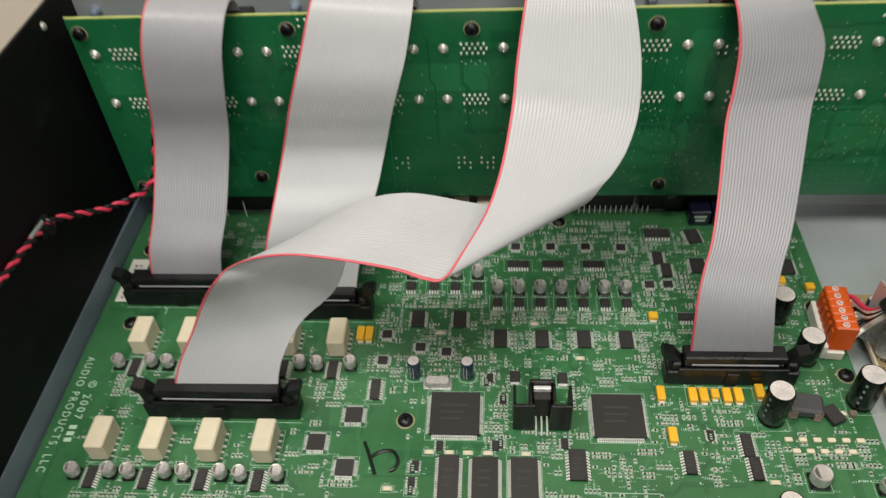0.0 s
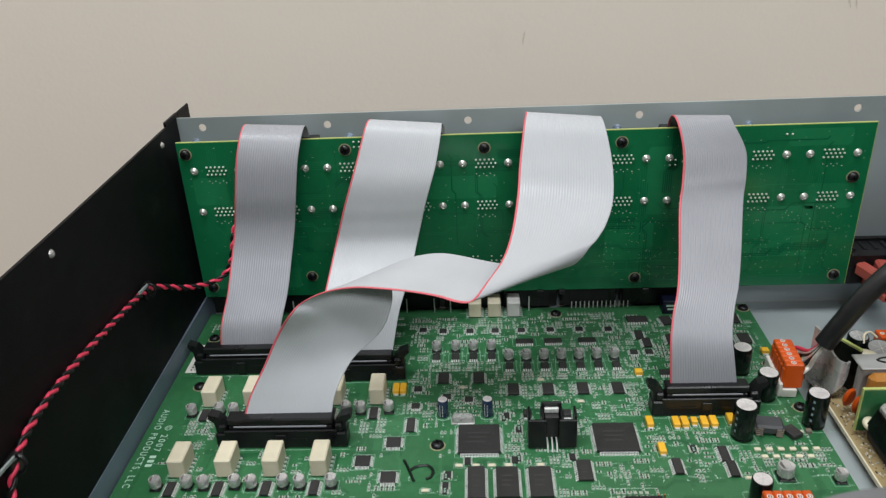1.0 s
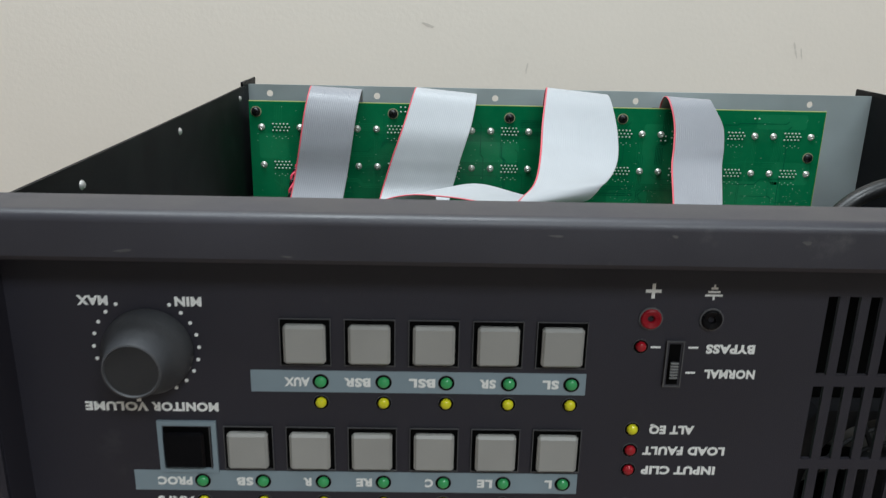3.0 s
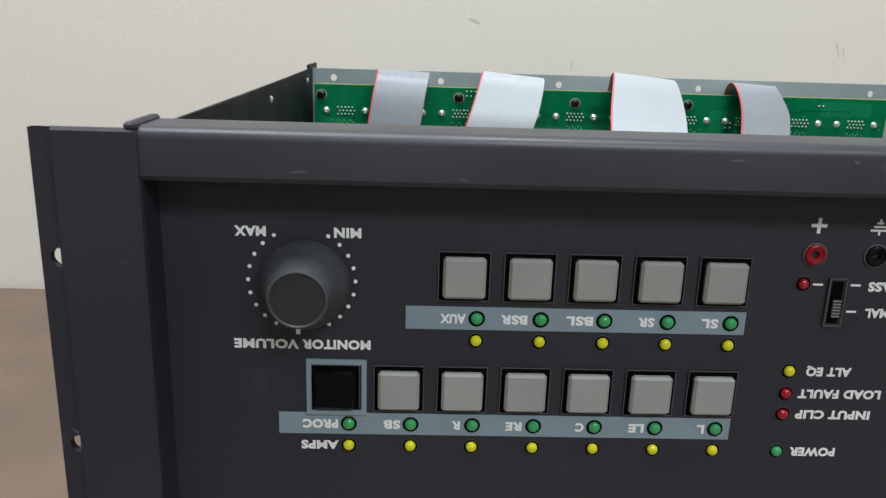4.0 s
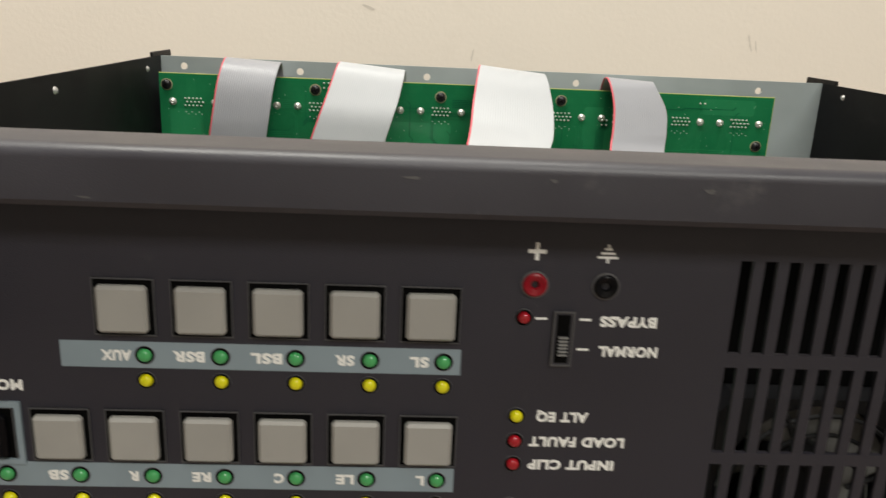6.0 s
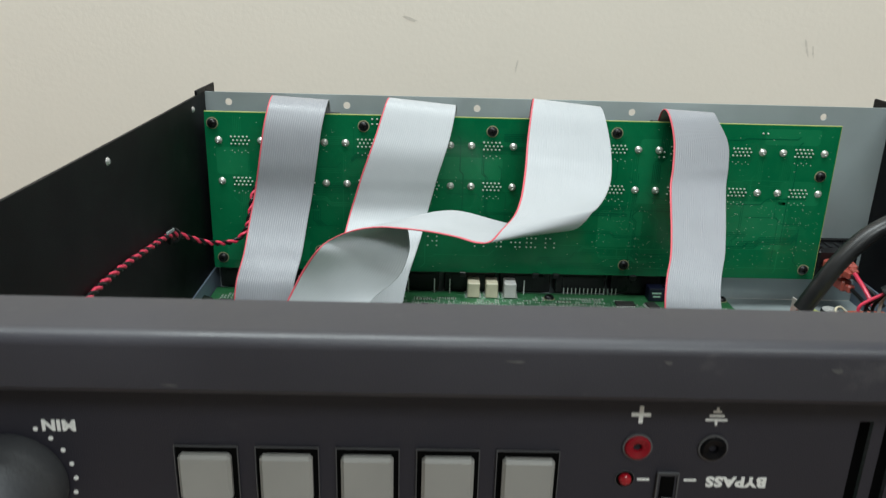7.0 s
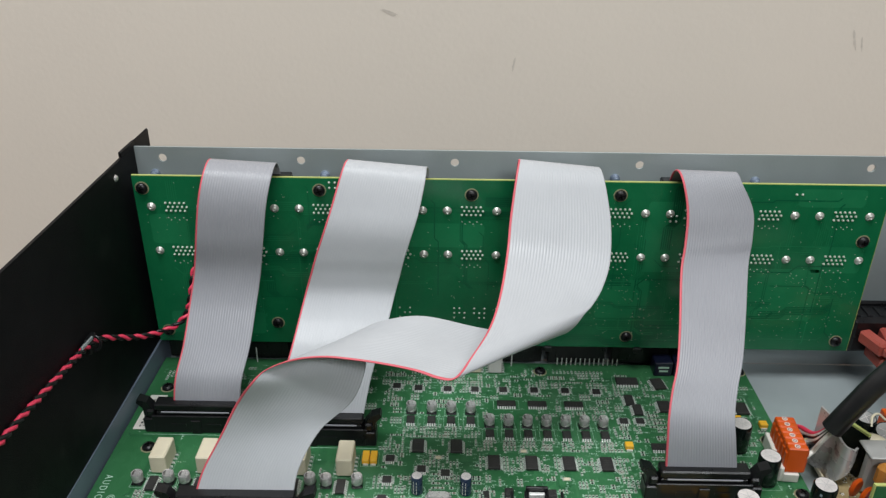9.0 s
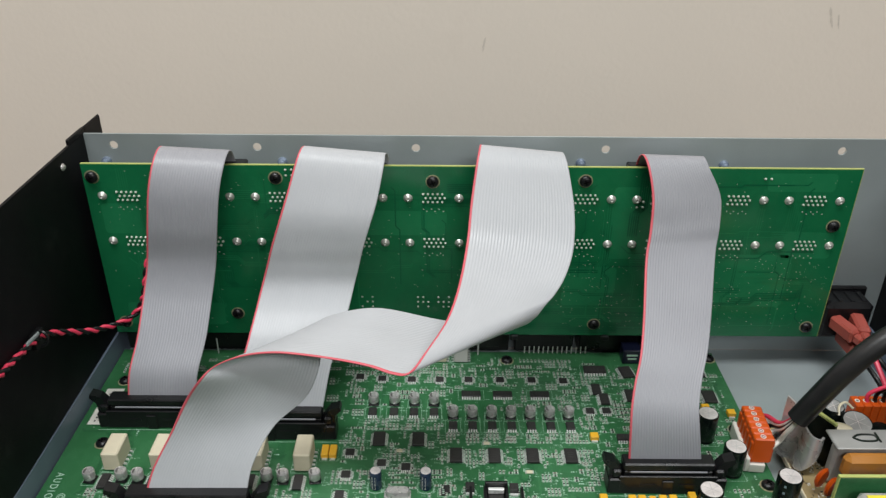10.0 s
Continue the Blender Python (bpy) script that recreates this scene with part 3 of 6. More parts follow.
def led(x, z, mat, r=0.0017, label=""):
    g = Geo()
    t = pose(x, 0, z + Z0, 90, 0, 0)
    g.lathe([(r, 0.0), (r, 0.0005), (r * 0.92, 0.0009), (r * 0.7, 0.0013), (r * 0.35, 0.0015), (0.0, 0.00155)], 18, 0, t)
    ob = control("indicator_led", g, mat, label)
    q = Geo()
    q.lathe([(r + 0.00075, 0.0), (r + 0.00075, 0.00022), (r + 0.00062, 0.00026), (r + 0.00056, 0.00016), (r, 0.00016)], 18, 0, t, [0, 0, 1, 1])
    part("led_ring", q, (TRIM, GAP_SHADE), ob)
    return ob


for i in range(5):
    push_button(-0.1264 + 0.0191 * i, 0.1052, BUTTON)
    x = -0.1222 + 0.019 * i
    led(x, 0.0922, LED_GREEN, 0.0018, "unlit green indicator lamp")
    led(x, 0.0852, LED_YELLOW, label="yellow indicator lamp")
    text, off, wide = (("AUX", 0.0070, 0.0076), ("BSR", 0.0077, 0.0080), ("BSL", 0.0072, 0.0080), ("SR", 0.0063, 0.0050), ("SL", 0.0062, 0.0050))[i]
    lettering(text, 0.0040, face, x - off, -0.00022, 0.0922 + Z0, WHITE_INK, bold=0.00019, width=wide)
for i in range(7):
    if i == 0:
        push_button(-0.1642, 0.0692, BUTTON_BLACK, label="glossy black square push button")
    else:
        push_button(-0.1449 + 0.0191 * (i - 1), 0.0692, BUTTON)
    x = -0.1600 + 0.0189 * i
    led(x, 0.0572, LED_GREEN, 0.0018, "unlit green indicator lamp")
    led(x, 0.0499, LED_YELLOW, label="yellow indicator lamp")
    text, off, wide = (("PROC", 0.0086, 0.0107), ("SB", 0.0057, 0.0052), ("R", 0.0048, 0.0026), ("RE", 0.0060, 0.0050), ("C", 0.0045, 0.0026), ("LE", 0.0057, 0.0048), ("L", 0.0044, 0.0023))[i]
    lettering(text, 0.0040, face, x - off, -0.00022, 0.0572 + Z0, WHITE_INK, bold=0.00019, width=wide)
lettering("AMPS", 0.0040, face, -0.1690, -0.00012, 0.0500 + Z0, WHITE_INK, bold=0.00019, width=0.0115)
for x0, x1, zc in ((-0.1432, -0.0418, 0.0922), (-0.1812, -0.0420, 0.0572)):
    g = Geo()
    g.box(x0, x1, -0.00012, 0.0002, zc - 0.0036 + Z0, zc + 0.0036 + Z0)
    control("colour_strip", g, SLATE_INK, "slate-blue printed strip")
g = Geo()
for a, b, c, d in ((-0.1726, -0.1546, 0.0769, 0.0784), (-0.1726, -0.1546, 0.0604, 0.0619), (-0.1726, -0.1711, 0.0619, 0.0769), (-0.1561, -0.1546, 0.0619, 0.0769)):
    g.box(a, b, -0.0009, 0.0002, c + Z0, d + Z0)
control("button_surround", g, SLATE_INK, "slate-blue square button surround")
lettering("MAX", 0.0041, face, -0.1877, -0.00012, 0.1176 + Z0, WHITE_INK, bold=0.00019, width=0.0090)
lettering("MIN", 0.0041, face, -0.1602, -0.00012, 0.1176 + Z0, WHITE_INK, bold=0.00019, width=0.0078)
lettering("MONITOR", 0.0041, face, -0.1634, -0.00012, 0.0832 + Z0, WHITE_INK, bold=0.00019, width=0.0203)
lettering("VOLUME", 0.0041, face, -0.1844, -0.00012, 0.0832 + Z0, WHITE_INK, bold=0.00019, width=0.0190)
for nm, z, mat, tx, wide in (("ALT EQ", 0.0772, LED_YELLOW, -0.0140, 0.0140), ("LOAD FAULT", 0.0698, LED_RED, -0.0092, 0.0258), ("INPUT CLIP", 0.0628, LED_RED, -0.0102, 0.0235), ("POWER", 0.0499, LED_GREEN, -0.0145, 0.0145)):
    led(-0.0262, z, mat)
    lettering(nm, 0.0040, face, tx, -0.00012, z + Z0, WHITE_INK, bold=0.00019, width=wide)
led(-0.0262, 0.1052, LED_RED, 0.0016, "unlit red indicator lamp")
lettering("BYPASS", 0.0040, face, 0.0010, -0.00012, 0.1048 + Z0, WHITE_INK, bold=0.00019, width=0.0148)
lettering("NORMAL", 0.0040, face, 0.0018, -0.00012, 0.0965 + Z0, WHITE_INK, bold=0.00019, width=0.0155)
for x0, x1, z in ((-0.0232, -0.0202, 0.1050), (-0.0118, -0.0088, 0.1050), (-0.0118, -0.0088, 0.0967)):
    g = Geo()
    g.box(x0, x1, -0.00012, 0.0002, z - 0.0003 + Z0, z + 0.0003 + Z0)
    control("tick_mark", g, WHITE_INK)
g = Geo()
g.box(-0.0264, -0.0218, -0.00012, 0.0002, 0.1224 + Z0, 0.1234 + Z0)
g.box(-0.0246, -0.0236, -0.00014, 0.0002, 0.1206 + Z0, 0.1252 + Z0)
control("plus_sign", g, WHITE_INK)
g = Geo()
for w, z in ((0.0010, 0.1240), (0.0018, 0.1229), (0.0026, 0.1218)):
    g.box(-0.0062 - w, -0.0062 + w, -0.00012, 0.0002, z - 0.0003 + Z0, z + 0.0003 + Z0)
g.box(-0.0065, -0.0059, -0.00014, 0.0002, 0.1204 + Z0, 0.1216 + Z0)
g.box(-0.0065, -0.0059, -0.00014, 0.0002, 0.1242 + Z0, 0.1252 + Z0)
control("ground_sign", g, WHITE_INK)
for x, mat, lab in ((-0.0241, SOCKET_RED, "red test socket"), (-0.0060, BUTTON_BLACK, "black test socket")):
    g = Geo()
    g.lathe([(0.0036, 0.0), (0.0036, 0.0004), (0.0032, 0.0005), (0.0030, 0.0010), (0.0026, 0.0012), (0.0012, 0.0007), (0.0009, 0.0002), (0.0008, -0.004), (0.0, -0.004)], 24, 0, pose(x, 0, 0.1142 + Z0, 90, 0, 0), [2, 2, 0, 0, 0, 0, 1, 1])
    control("test_socket", g, (mat, GAP_SHADE, TRIM), lab)
g = Geo()
g.box(-0.0186, -0.0132, -0.0005, 0.0002, 0.0921 + Z0, 0.1073 + Z0, 0, b=0.0003)
g.box(-0.0176, -0.0142, -0.0007, -0.0004, 0.0931 + Z0, 0.1063 + Z0, 1)
for a, b, c, d in ((-0.0186, -0.0132, 0.0921, 0.0925), (-0.0186, -0.0132, 0.1069, 0.1073), (-0.0186, -0.0182, 0.0925, 0.1069), (-0.0136, -0.0132, 0.0925, 0.1069)):
    g.box(a, b, -0.0009, -0.0005, c + Z0, d + Z0, 2)
sw = control("slide_switch", g, (LIP, GAP_SHADE, TRIM), "small black slide switch set to normal")
g = Geo()
g.box(-0.0173, -0.0145, -0.0013, -0.0006, 0.0952 + Z0, 0.1012 + Z0, 0)
for k in range(6):
    g.box(-0.0171, -0.0147, -0.0020, -0.0013, 0.0955 + 0.00095 * k + Z0, 0.0959 + 0.00095 * k + Z0, 1)
part("slider", g, (BUTTON_BLACK, SLIDER), sw, "ribbed grey slider")
# maker's mark: plain film-strip shape and white bars
g = Geo()
g.box(0.1105, 0.1420, -0.00012, 0.0002, 0.0680 + Z0, 0.0895 + Z0, 0)
for k in range(4):
    for x in (0.1118, 0.1384):
        g.box(x, x + 0.0022, -0.00018, 0.0002, 0.0695 + 0.0052 * k + Z0, 0.0715 + 0.0052 * k + Z0, 1)
g.box(0.1060, 0.1460, -0.00012, 0.0002, 0.0615 + Z0, 0.0630 + Z0, 2)
g.box(0.1060, 0.1460, -0.00012, 0.0002, 0.0545 + Z0, 0.0560 + Z0, 2)
g.box(0.1140, 0.1156, -0.00014, 0.0002, 0.0560 + Z0, 0.0615 + Z0, 2)
control("emblem", g, (PURPLE, FACE, WHITE_INK), "purple film-strip shaped emblem with white bars")

# ---- fan behind the vent ----
BLADE = paint("grey_fan_plastic", (0.30, 0.30, 0.29), 0.4, vary=0.12)
GUARD = paint("matt_black_wire", (0.012, 0.012, 0.013), 0.6, spec=0.2)
fan = thing("cooling_fan", "black axial cooling fan mounted behind the front vent", "fan", (0.0650, 0.013, 0.0147))
FZ = 0.0320
g = Geo()
n = 40
for y0, y1 in ((0.0, 0.024),):
    pts, faces = [], []
    for i in range(n):
        a = 2 * math.pi * (i + 0.5) / n
        c, s = math.cos(a), math.sin(a)
        k = 0.0305 / max(abs(c), abs(s))
        pts += [(0.0285 * c, y0, FZ + 0.0285 * s), (k * c, y0, FZ + k * s), (0.0285 * c, y1, FZ + 0.0285 * s), (k * c, y1, FZ + k * s)]
    for i in range(n):
        a, b = 4 * i, 4 * ((i + 1) % n)
        faces += [(a, a + 1, b + 1, b), (a + 2, b + 2, b + 3, a + 3), (a, b, b + 2, a + 2), (a + 1, a + 3, b + 3, b + 1)]
    g.add(pts, faces)
g.box(-0.04, 0.04, 0.010, 0.016, 0.0, 0.002)
part("frame", g, BLACK_PLASTIC, fan)
# Added sheet that makes the upper vent slots read as black.
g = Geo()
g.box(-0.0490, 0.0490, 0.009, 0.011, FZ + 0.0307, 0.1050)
part("vent_blackout", g, GAP_SHADE, fan, "matt black sheet added to keep the vent dark")
g = Geo()
g.lathe([(0.0115, -0.018), (0.0125, -0.016), (0.0125, -0.002), (0.011, 0.0), (0.0, 0.0)], 28, 0, pose(0, 0.004, FZ, 90, 0, 0))
part("hub", g, BLACK_PLASTIC, fan)
for i in range(7):
    g = Geo()
    pts = []
    for j in range(5):
        r = 0.012 + 0.0155 * j / 4
        for k in range(4):
            a = 2 * math.pi * i / 7 + (k / 3) * 0.75 + 0.25 * j / 4
            pts.append((r * math.cos(a), 0.005 + 0.013 * k / 3, FZ + r * math.sin(a)))
    pts += [(x, y + 0.0012, z) for x, y, z in pts]
    faces = [(j * 4 + k, j * 4 + k + 1, j * 4 + k + 5, j * 4 + k + 4) for j in range(4) for k in range(3)]
    faces += [tuple(20 + q for q in f[::-1]) for f in faces]
    g.add(pts, faces)
    part("blade", g, BLADE, fan)
g = Geo()
for r in (0.015, 0.021, 0.027):
    g.tube([(r * math.cos(a * math.pi / 24), -0.003, FZ + r * math.sin(a * math.pi / 24)) for a in range(49)], 0.0007, 6)
for a in (0.4, 2.0, 3.54, 5.1):
    g.tube([(0.010 * math.cos(a), -0.003, FZ + 0.010 * math.sin(a)), (0.030 * math.cos(a), -0.003, FZ + 0.030 * math.sin(a))], 0.0008, 6)
part("finger_guard", g, GUARD, fan, "dark wire finger guard")
# Added plate behind the blades, blocks the view of the lit interior.
g = Geo()
g.box(-0.060, 0.060, 0.0262, 0.0280, 0.0, 0.0800)
part("vent_backing", g, BLACK_PLASTIC, fan)
# ---- main circuit board ----
ZB = 0.0205
board = thing("main_circuit_board", "green populated main circuit board screwed flat inside the chassis", "circuit board", (0, 0, ZB))
g = Geo()
g.box(-0.2122, 0.1218, 0.032, 0.3195, -0.0016, 0.0, b=0.0002)
part("board", g, GREEN, board)
rng = random.Random(7)


def black_screw(parent, x, y, z, turn=None, r=0.0032, ring=0.0039):
    """Domed black screw with a dark cross for its shaded slot, on a tinned ring; turn faces it another way."""
    t = pose(x, y, z) if turn is None else pose(x, y, z) @ turn
    g = Geo()
    g.lathe([(r, 0.0), (r, 0.0008), (r * 0.93, 0.0014), (r * 0.72, 0.0020), (r * 0.4, 0.0023), (0.0, 0.0024)], 20, 0, t)
    for a in (0, 90):
        g.box(-r * 0.5, r * 0.5, -r * 0.08, r * 0.08, 0.0021, 0.00255, 1, mat=t @ pose(0, 0, 0, 0, 0, a + 20))
    ob = part("screw", g, (BLACK_PLASTIC, GAP_SHADE), parent, "black cross-head screw")
    q = Geo()
    q.lathe([(ring, 0.0), (ring, 0.00015), (r * 0.9, 0.0002)], 24, 0, t)
    part("pad_ring", q, PAD_TAN, ob)
    return ob


for x, y in ((-0.1955, 0.2425), (-0.0636, 0.1925), (-0.2015, 0.2905), (0.1173, 0.2175), (0.1143, 0.2549), (0.0045, 0.3110), (0.1180, 0.3135), (-0.1985, 0.1200), (0.0900, 0.0900)):
    black_screw(board, x, y, 0)

MESHES = {}
FOOT = []      # ground taken by parts: x, y, half width, half depth


def chip(x, y, w, d, sides, pins, turn=0.0, h=0.0017, lead=0.0014, ink=True):
    """A flat resin package with bent leads on two or four sides."""
    key = ("chip", w, d, sides, pins, h)
    if key not in MESHES:
        g = Geo()
        g.box(-w / 2, w / 2, -d / 2, d / 2, 0.0003, h, b=0.00018)
        g.cyl(-w / 2 + 0.0011, d / 2 - 0.0011, h - 0.00012, 0.0004, 0.00014, 8, 1)
        if ink:
            for k in range(3):
                yy = d * (0.18 - 0.16 * k)
                g.box(-w * 0.28, w * (0.25 - 0.06 * k), yy - d * 0.025, yy + d * 0.025, h - 0.0001, h + 0.00003, 1)
        q = Geo()
        span = (d if sides == 2 else d) * 0.88
        for s in (-1, 1):
            for k in range(pins):
                o = -span / 2 + span * k / max(1, pins - 1)
                p = span / max(1, pins - 1) * 0.30
                q.add([(s * w / 2, o - p, h * 0.5), (s * w / 2, o + p, h * 0.5), (s * (w / 2 + lead * 0.5), o + p, h * 0.45), (s * (w / 2 + lead * 0.5), o - p, h * 0.45),
                       (s * (w / 2 + lead * 0.6), o + p, 0.0002), (s * (w / 2 + lead * 0.6), o - p, 0.0002), (s * (w / 2 + lead), o + p, 0.0001), (s * (w / 2 + lead), o - p, 0.0001)],
                      [(0, 1, 2, 3), (3, 2, 4, 5), (5, 4, 6, 7)])
                if sides == 4:
                    o2 = o * w / d
                    q.add([(o2 - p, s * d / 2, h * 0.5), (o2 + p, s * d / 2, h * 0.5), (o2 + p, s * (d / 2 + lead * 0.5), h * 0.45), (o2 - p, s * (d / 2 + lead * 0.5), h * 0.45),
                           (o2 + p, s * (d / 2 + lead * 0.6), 0.0002), (o2 - p, s * (d / 2 + lead * 0.6), 0.0002), (o2 + p, s * (d / 2 + lead), 0.0001), (o2 - p, s * (d / 2 + lead), 0.0001)],
                          [(0, 1, 2, 3), (3, 2, 4, 5), (5, 4, 6, 7)])
        MESHES[key] = (g.mesh("integrated_circuit", CHIP, CHIP_INK), q.mesh("lead_frame", TIN))
    body, leads = MESHES[key]
    FOOT.append((x, y, w / 2 + lead, d / 2 + lead) if turn != 90 else (x, y, d / 2 + lead, w / 2 + lead))
    ob = part("integrated_circuit", None, None, board, at=(x, y, 0), turn=turn, mesh=body)
    part("lead_frame", None, None, ob, mesh=leads)
    return ob


def can_cap(x, y, r=0.0027, h=0.0060):
    """Surface-mount aluminium can on a black foot."""
    key = ("can", r, h)
    if key not in MESHES:
        g = Geo()
        g.lathe([(r * 0.96, 0.0009), (r, 0.0011), (r, 0.0014), (r * 0.94, 0.0016), (r * 0.94, 0.0018), (r, 0.0021), (r, h - 0.0006), (r * 0.97, h - 0.0002), (r * 0.92, h), (r * 0.80, h - 0.0001), (0.0, h - 0.0001)], 24, 0, None, [1, 1, 1, 1, 0, 0, 0, 0, 0, 0])
        q = Geo()
        q.box(-r * 0.98, r * 0.98, -r * 0.98, r * 0.98, 0.0, 0.0011, b=0.0006)
        k = Geo()
        k.add([(r * 0.78 * math.cos(a * math.pi / 12 + 2.2), r * 0.78 * math.sin(a * math.pi / 12 + 2.2), h - 0.00004) for a in range(9)], [tuple(range(9))])
        MESHES[key] = (g.mesh("can_capacitor", ALU, BLACK_PLASTIC), q.mesh("foot", BLACK_PLASTIC), k.mesh("polarity_mark", CAN_MARK))
    a, b, c = MESHES[key]
    FOOT.append((x, y, r * 1.1, r * 1.1))
    ob = part("can_capacitor", None, None, board, at=(x, y, 0), turn=rng.uniform(-6, 6), mesh=a)
    part("foot", None, None, ob, mesh=b)
    part("polarity_mark", None, None, ob, mesh=c)
    return ob


def radial_cap(x, y, r, h, sleeve, label, stripe=True):
    g = Geo()
    g.lathe([(r * 0.9, 0.0), (r, 0.0006), (r, h * 0.06), (r * 0.955, h * 0.09), (r, h * 0.12), (r, h - 0.0007), (r * 0.94, h), (r * 0.88, h)], 28)
    FOOT.append((x, y, r + 0.0005, r + 0.0005))
    ob = part("radial_capacitor", g, sleeve, board, label, at=(x, y, 0), turn=rng.uniform(-110, -80) if h < 0.011 else rng.uniform(0, 360))
    q = Geo()
    q.lathe([(r * 0.88, h - 0.0001), (r * 0.86, h + 0.00012), (0.0, h + 0.00012)], 24)
    for a in (0, 60, 120):
        q.box(-r * 0.7, r * 0.7, -0.0001, 0.0001, h + 0.0001, h + 0.00015, 1, mat=pose(0, 0, 0, 0, 0, a))
    part("can_top", q, (CAN_TOP, SCORE), ob)
    if stripe:
        q = Geo()
        for k in range(4):
            q.add([((r + 0.00006) * math.cos(t), (r + 0.00006) * math.sin(t), z) for t in ((-0.30, 0.30) if h < 0.011 else (-0.09, 0.09)) for z in ((h * (0.10 + 0.19 * k), h * (0.25 + 0.19 * k)) if h < 0.011 else (h * (0.26 + 0.19 * k), h * (0.33 + 0.19 * k)))], [(0, 2, 3, 1)])
        part("polarity_stripe", q, WHITE_PLASTIC if h < 0.011 else SLATE_INK, ob)
    if h < 0.011:
        q = Geo()
        q.tube([((r + 0.0014) * math.cos(t * math.pi / 18), (r + 0.0014) * math.sin(t * math.pi / 18), 0.0) for t in range(37)], 0.00012, 4)
        part("print_ring", q, SILK, ob)
    return ob


def relay(x, y, mat=CREAM, w=0.0078, d=0.0145, h=0.0104, turn=0.0):
    key = ("relay", mat.name, w, d, h)
    if key not in MESHES:
        g = Geo()
        g.box(-w / 2, w / 2, -d / 2, d / 2, 0.0003, h, b=0.0006)
        g.box(-w / 2 + 0.0008, -w / 2 + 0.0014, -d / 2 + 0.002, d / 2 - 0.002, h, h + 0.0001)
        q = Geo()
        for s in (-1, 1):
            for k in range(5):
                o = -d * 0.38 + d * 0.76 * k / 4
                q.box(s * w / 2 - 0.0002 if s < 0 else w / 2 - 0.0002, s * w / 2 + 0.0012 if s > 0 else -w / 2 + 0.0002, o - 0.0003, o + 0.0003, 0.0, 0.0009)
                q.box(min(s * w / 2, s * (w / 2 + 0.0013)), max(s * w / 2, s * (w / 2 + 0.0013)), o - 0.0003, o + 0.0003, 0.0, 0.0003)
        MESHES[key] = (g.mesh("relay", mat), q.mesh("lead_frame", TIN))
    a, b = MESHES[key]
    FOOT.append((x, y, w / 2 + 0.0013, d / 2 + 0.0003))
    ob = part("relay", None, None, board, "pale box-shaped signal relay", at=(x, y, 0), turn=turn, mesh=a)
    part("lead_frame", None, None, ob, mesh=b)
    return ob


def tantalum(x, y, w=0.0034, d=0.0066, turn=0.0, h=0.0028):
    key = ("tant", w, d)
    if key not in MESHES:
        g = Geo()
        g.box(-w / 2, w / 2, -d / 2, d / 2, 0.0002, h, b=0.0003)
        q = Geo()
        for s in (-1, 1):
            q.box(-w * 0.36, w * 0.36, s * d / 2 - 0.0008, s * d / 2 + 0.0008, 0.0, 0.0008)
        MESHES[key] = (g.mesh("tantalum_capacitor", YELLOW), q.mesh("termination", TIN))
    a, b = MESHES[key]
    FOOT.append((x, y, w / 2 + 0.0003, d / 2 + 0.0010))
    ob = part("tantalum_capacitor", None, None, board, at=(x, y, 0), turn=turn, mesh=a)
    part("termination", None, None, ob, mesh=b)


PAIR_X = [-0.1842 + 0.0222 * k for k in range(4)]
for k, x in enumerate(PAIR_X):
    relay(x, 0.1790)
    chip(x - 0.0010, 0.1640, 0.0040, 0.0088, 2, 8)
    can_cap(x - 0.0078, 0.1655)
    can_cap(x + 0.0066, 0.1660)
for k in range(5):
    x = -0.1842 + 0.0220 * k
    relay(x, 0.2315)
    chip(x - 0.0010, 0.2170, 0.0040, 0.0088, 2, 8)
    can_cap(x - 0.0078, 0.2185)
    can_cap(x + 0.0066, 0.2190)
# three relays at the back, the last one greyer
relay(-0.0448, 0.3145, d=0.0120)
relay(-0.0330, 0.3145, d=0.0120)
relay(-0.0212, 0.3145, GREY_RELAY, d=0.0120)
# processors and memories
chip(-0.0435, 0.1955, 0.0200, 0.0200, 4, 26, h=0.0022)
chip(0.0220, 0.1955, 0.0200, 0.0200, 4, 26, h=0.0022)
for x, w, d in ((-0.0450, 0.0078, 0.0200), (-0.0310, 0.0100, 0.0190), (-0.0160, 0.0102, 0.0190)):
    chip(x, 0.1665, w, d, 2, 18)
chip(0.0045, 0.1735, 0.0066, 0.0130, 2, 10)
for x, y in ((-0.0850, 0.1945), (-0.0985, 0.1815), (-0.0855, 0.1705)):
    chip(x, y, 0.0070, 0.0070, 4, 10, h=0.0014, ink=False)
for x, y in ((0.0700, 0.1835), (0.0712, 0.1735), (0.0470, 0.1755), (-0.0775, 0.2070)):
    chip(x, y, 0.0040, 0.0098, 2, 8)
# amplifier rows
for k, x in enumerate((-0.0670, -0.0562, -0.0460, -0.0358)):
    can_cap(x, 0.2735)
    chip(x, 0.2660, 0.0052, 0.0042, 2, 4, turn=90)
for k in range(7):
    x = -0.0262 + 0.00975 * k
    can_cap(x, 0.2635)
    chip(x, 0.2560, 0.0052, 0.0042, 2, 4, turn=90)
for k in range(4):
    chip(-0.0250 + 0.0182 * k, 0.2350, 0.0058, 0.0092, 2, 12)
for x in (-0.0622, -0.0432):
    chip(x, 0.2460, 0.0058, 0.0092, 2, 12)
for x in (-0.0165, 0.0000, 0.0195):
    chip(x, 0.2805, 0.0042, 0.0100, 2, 8, turn=90)
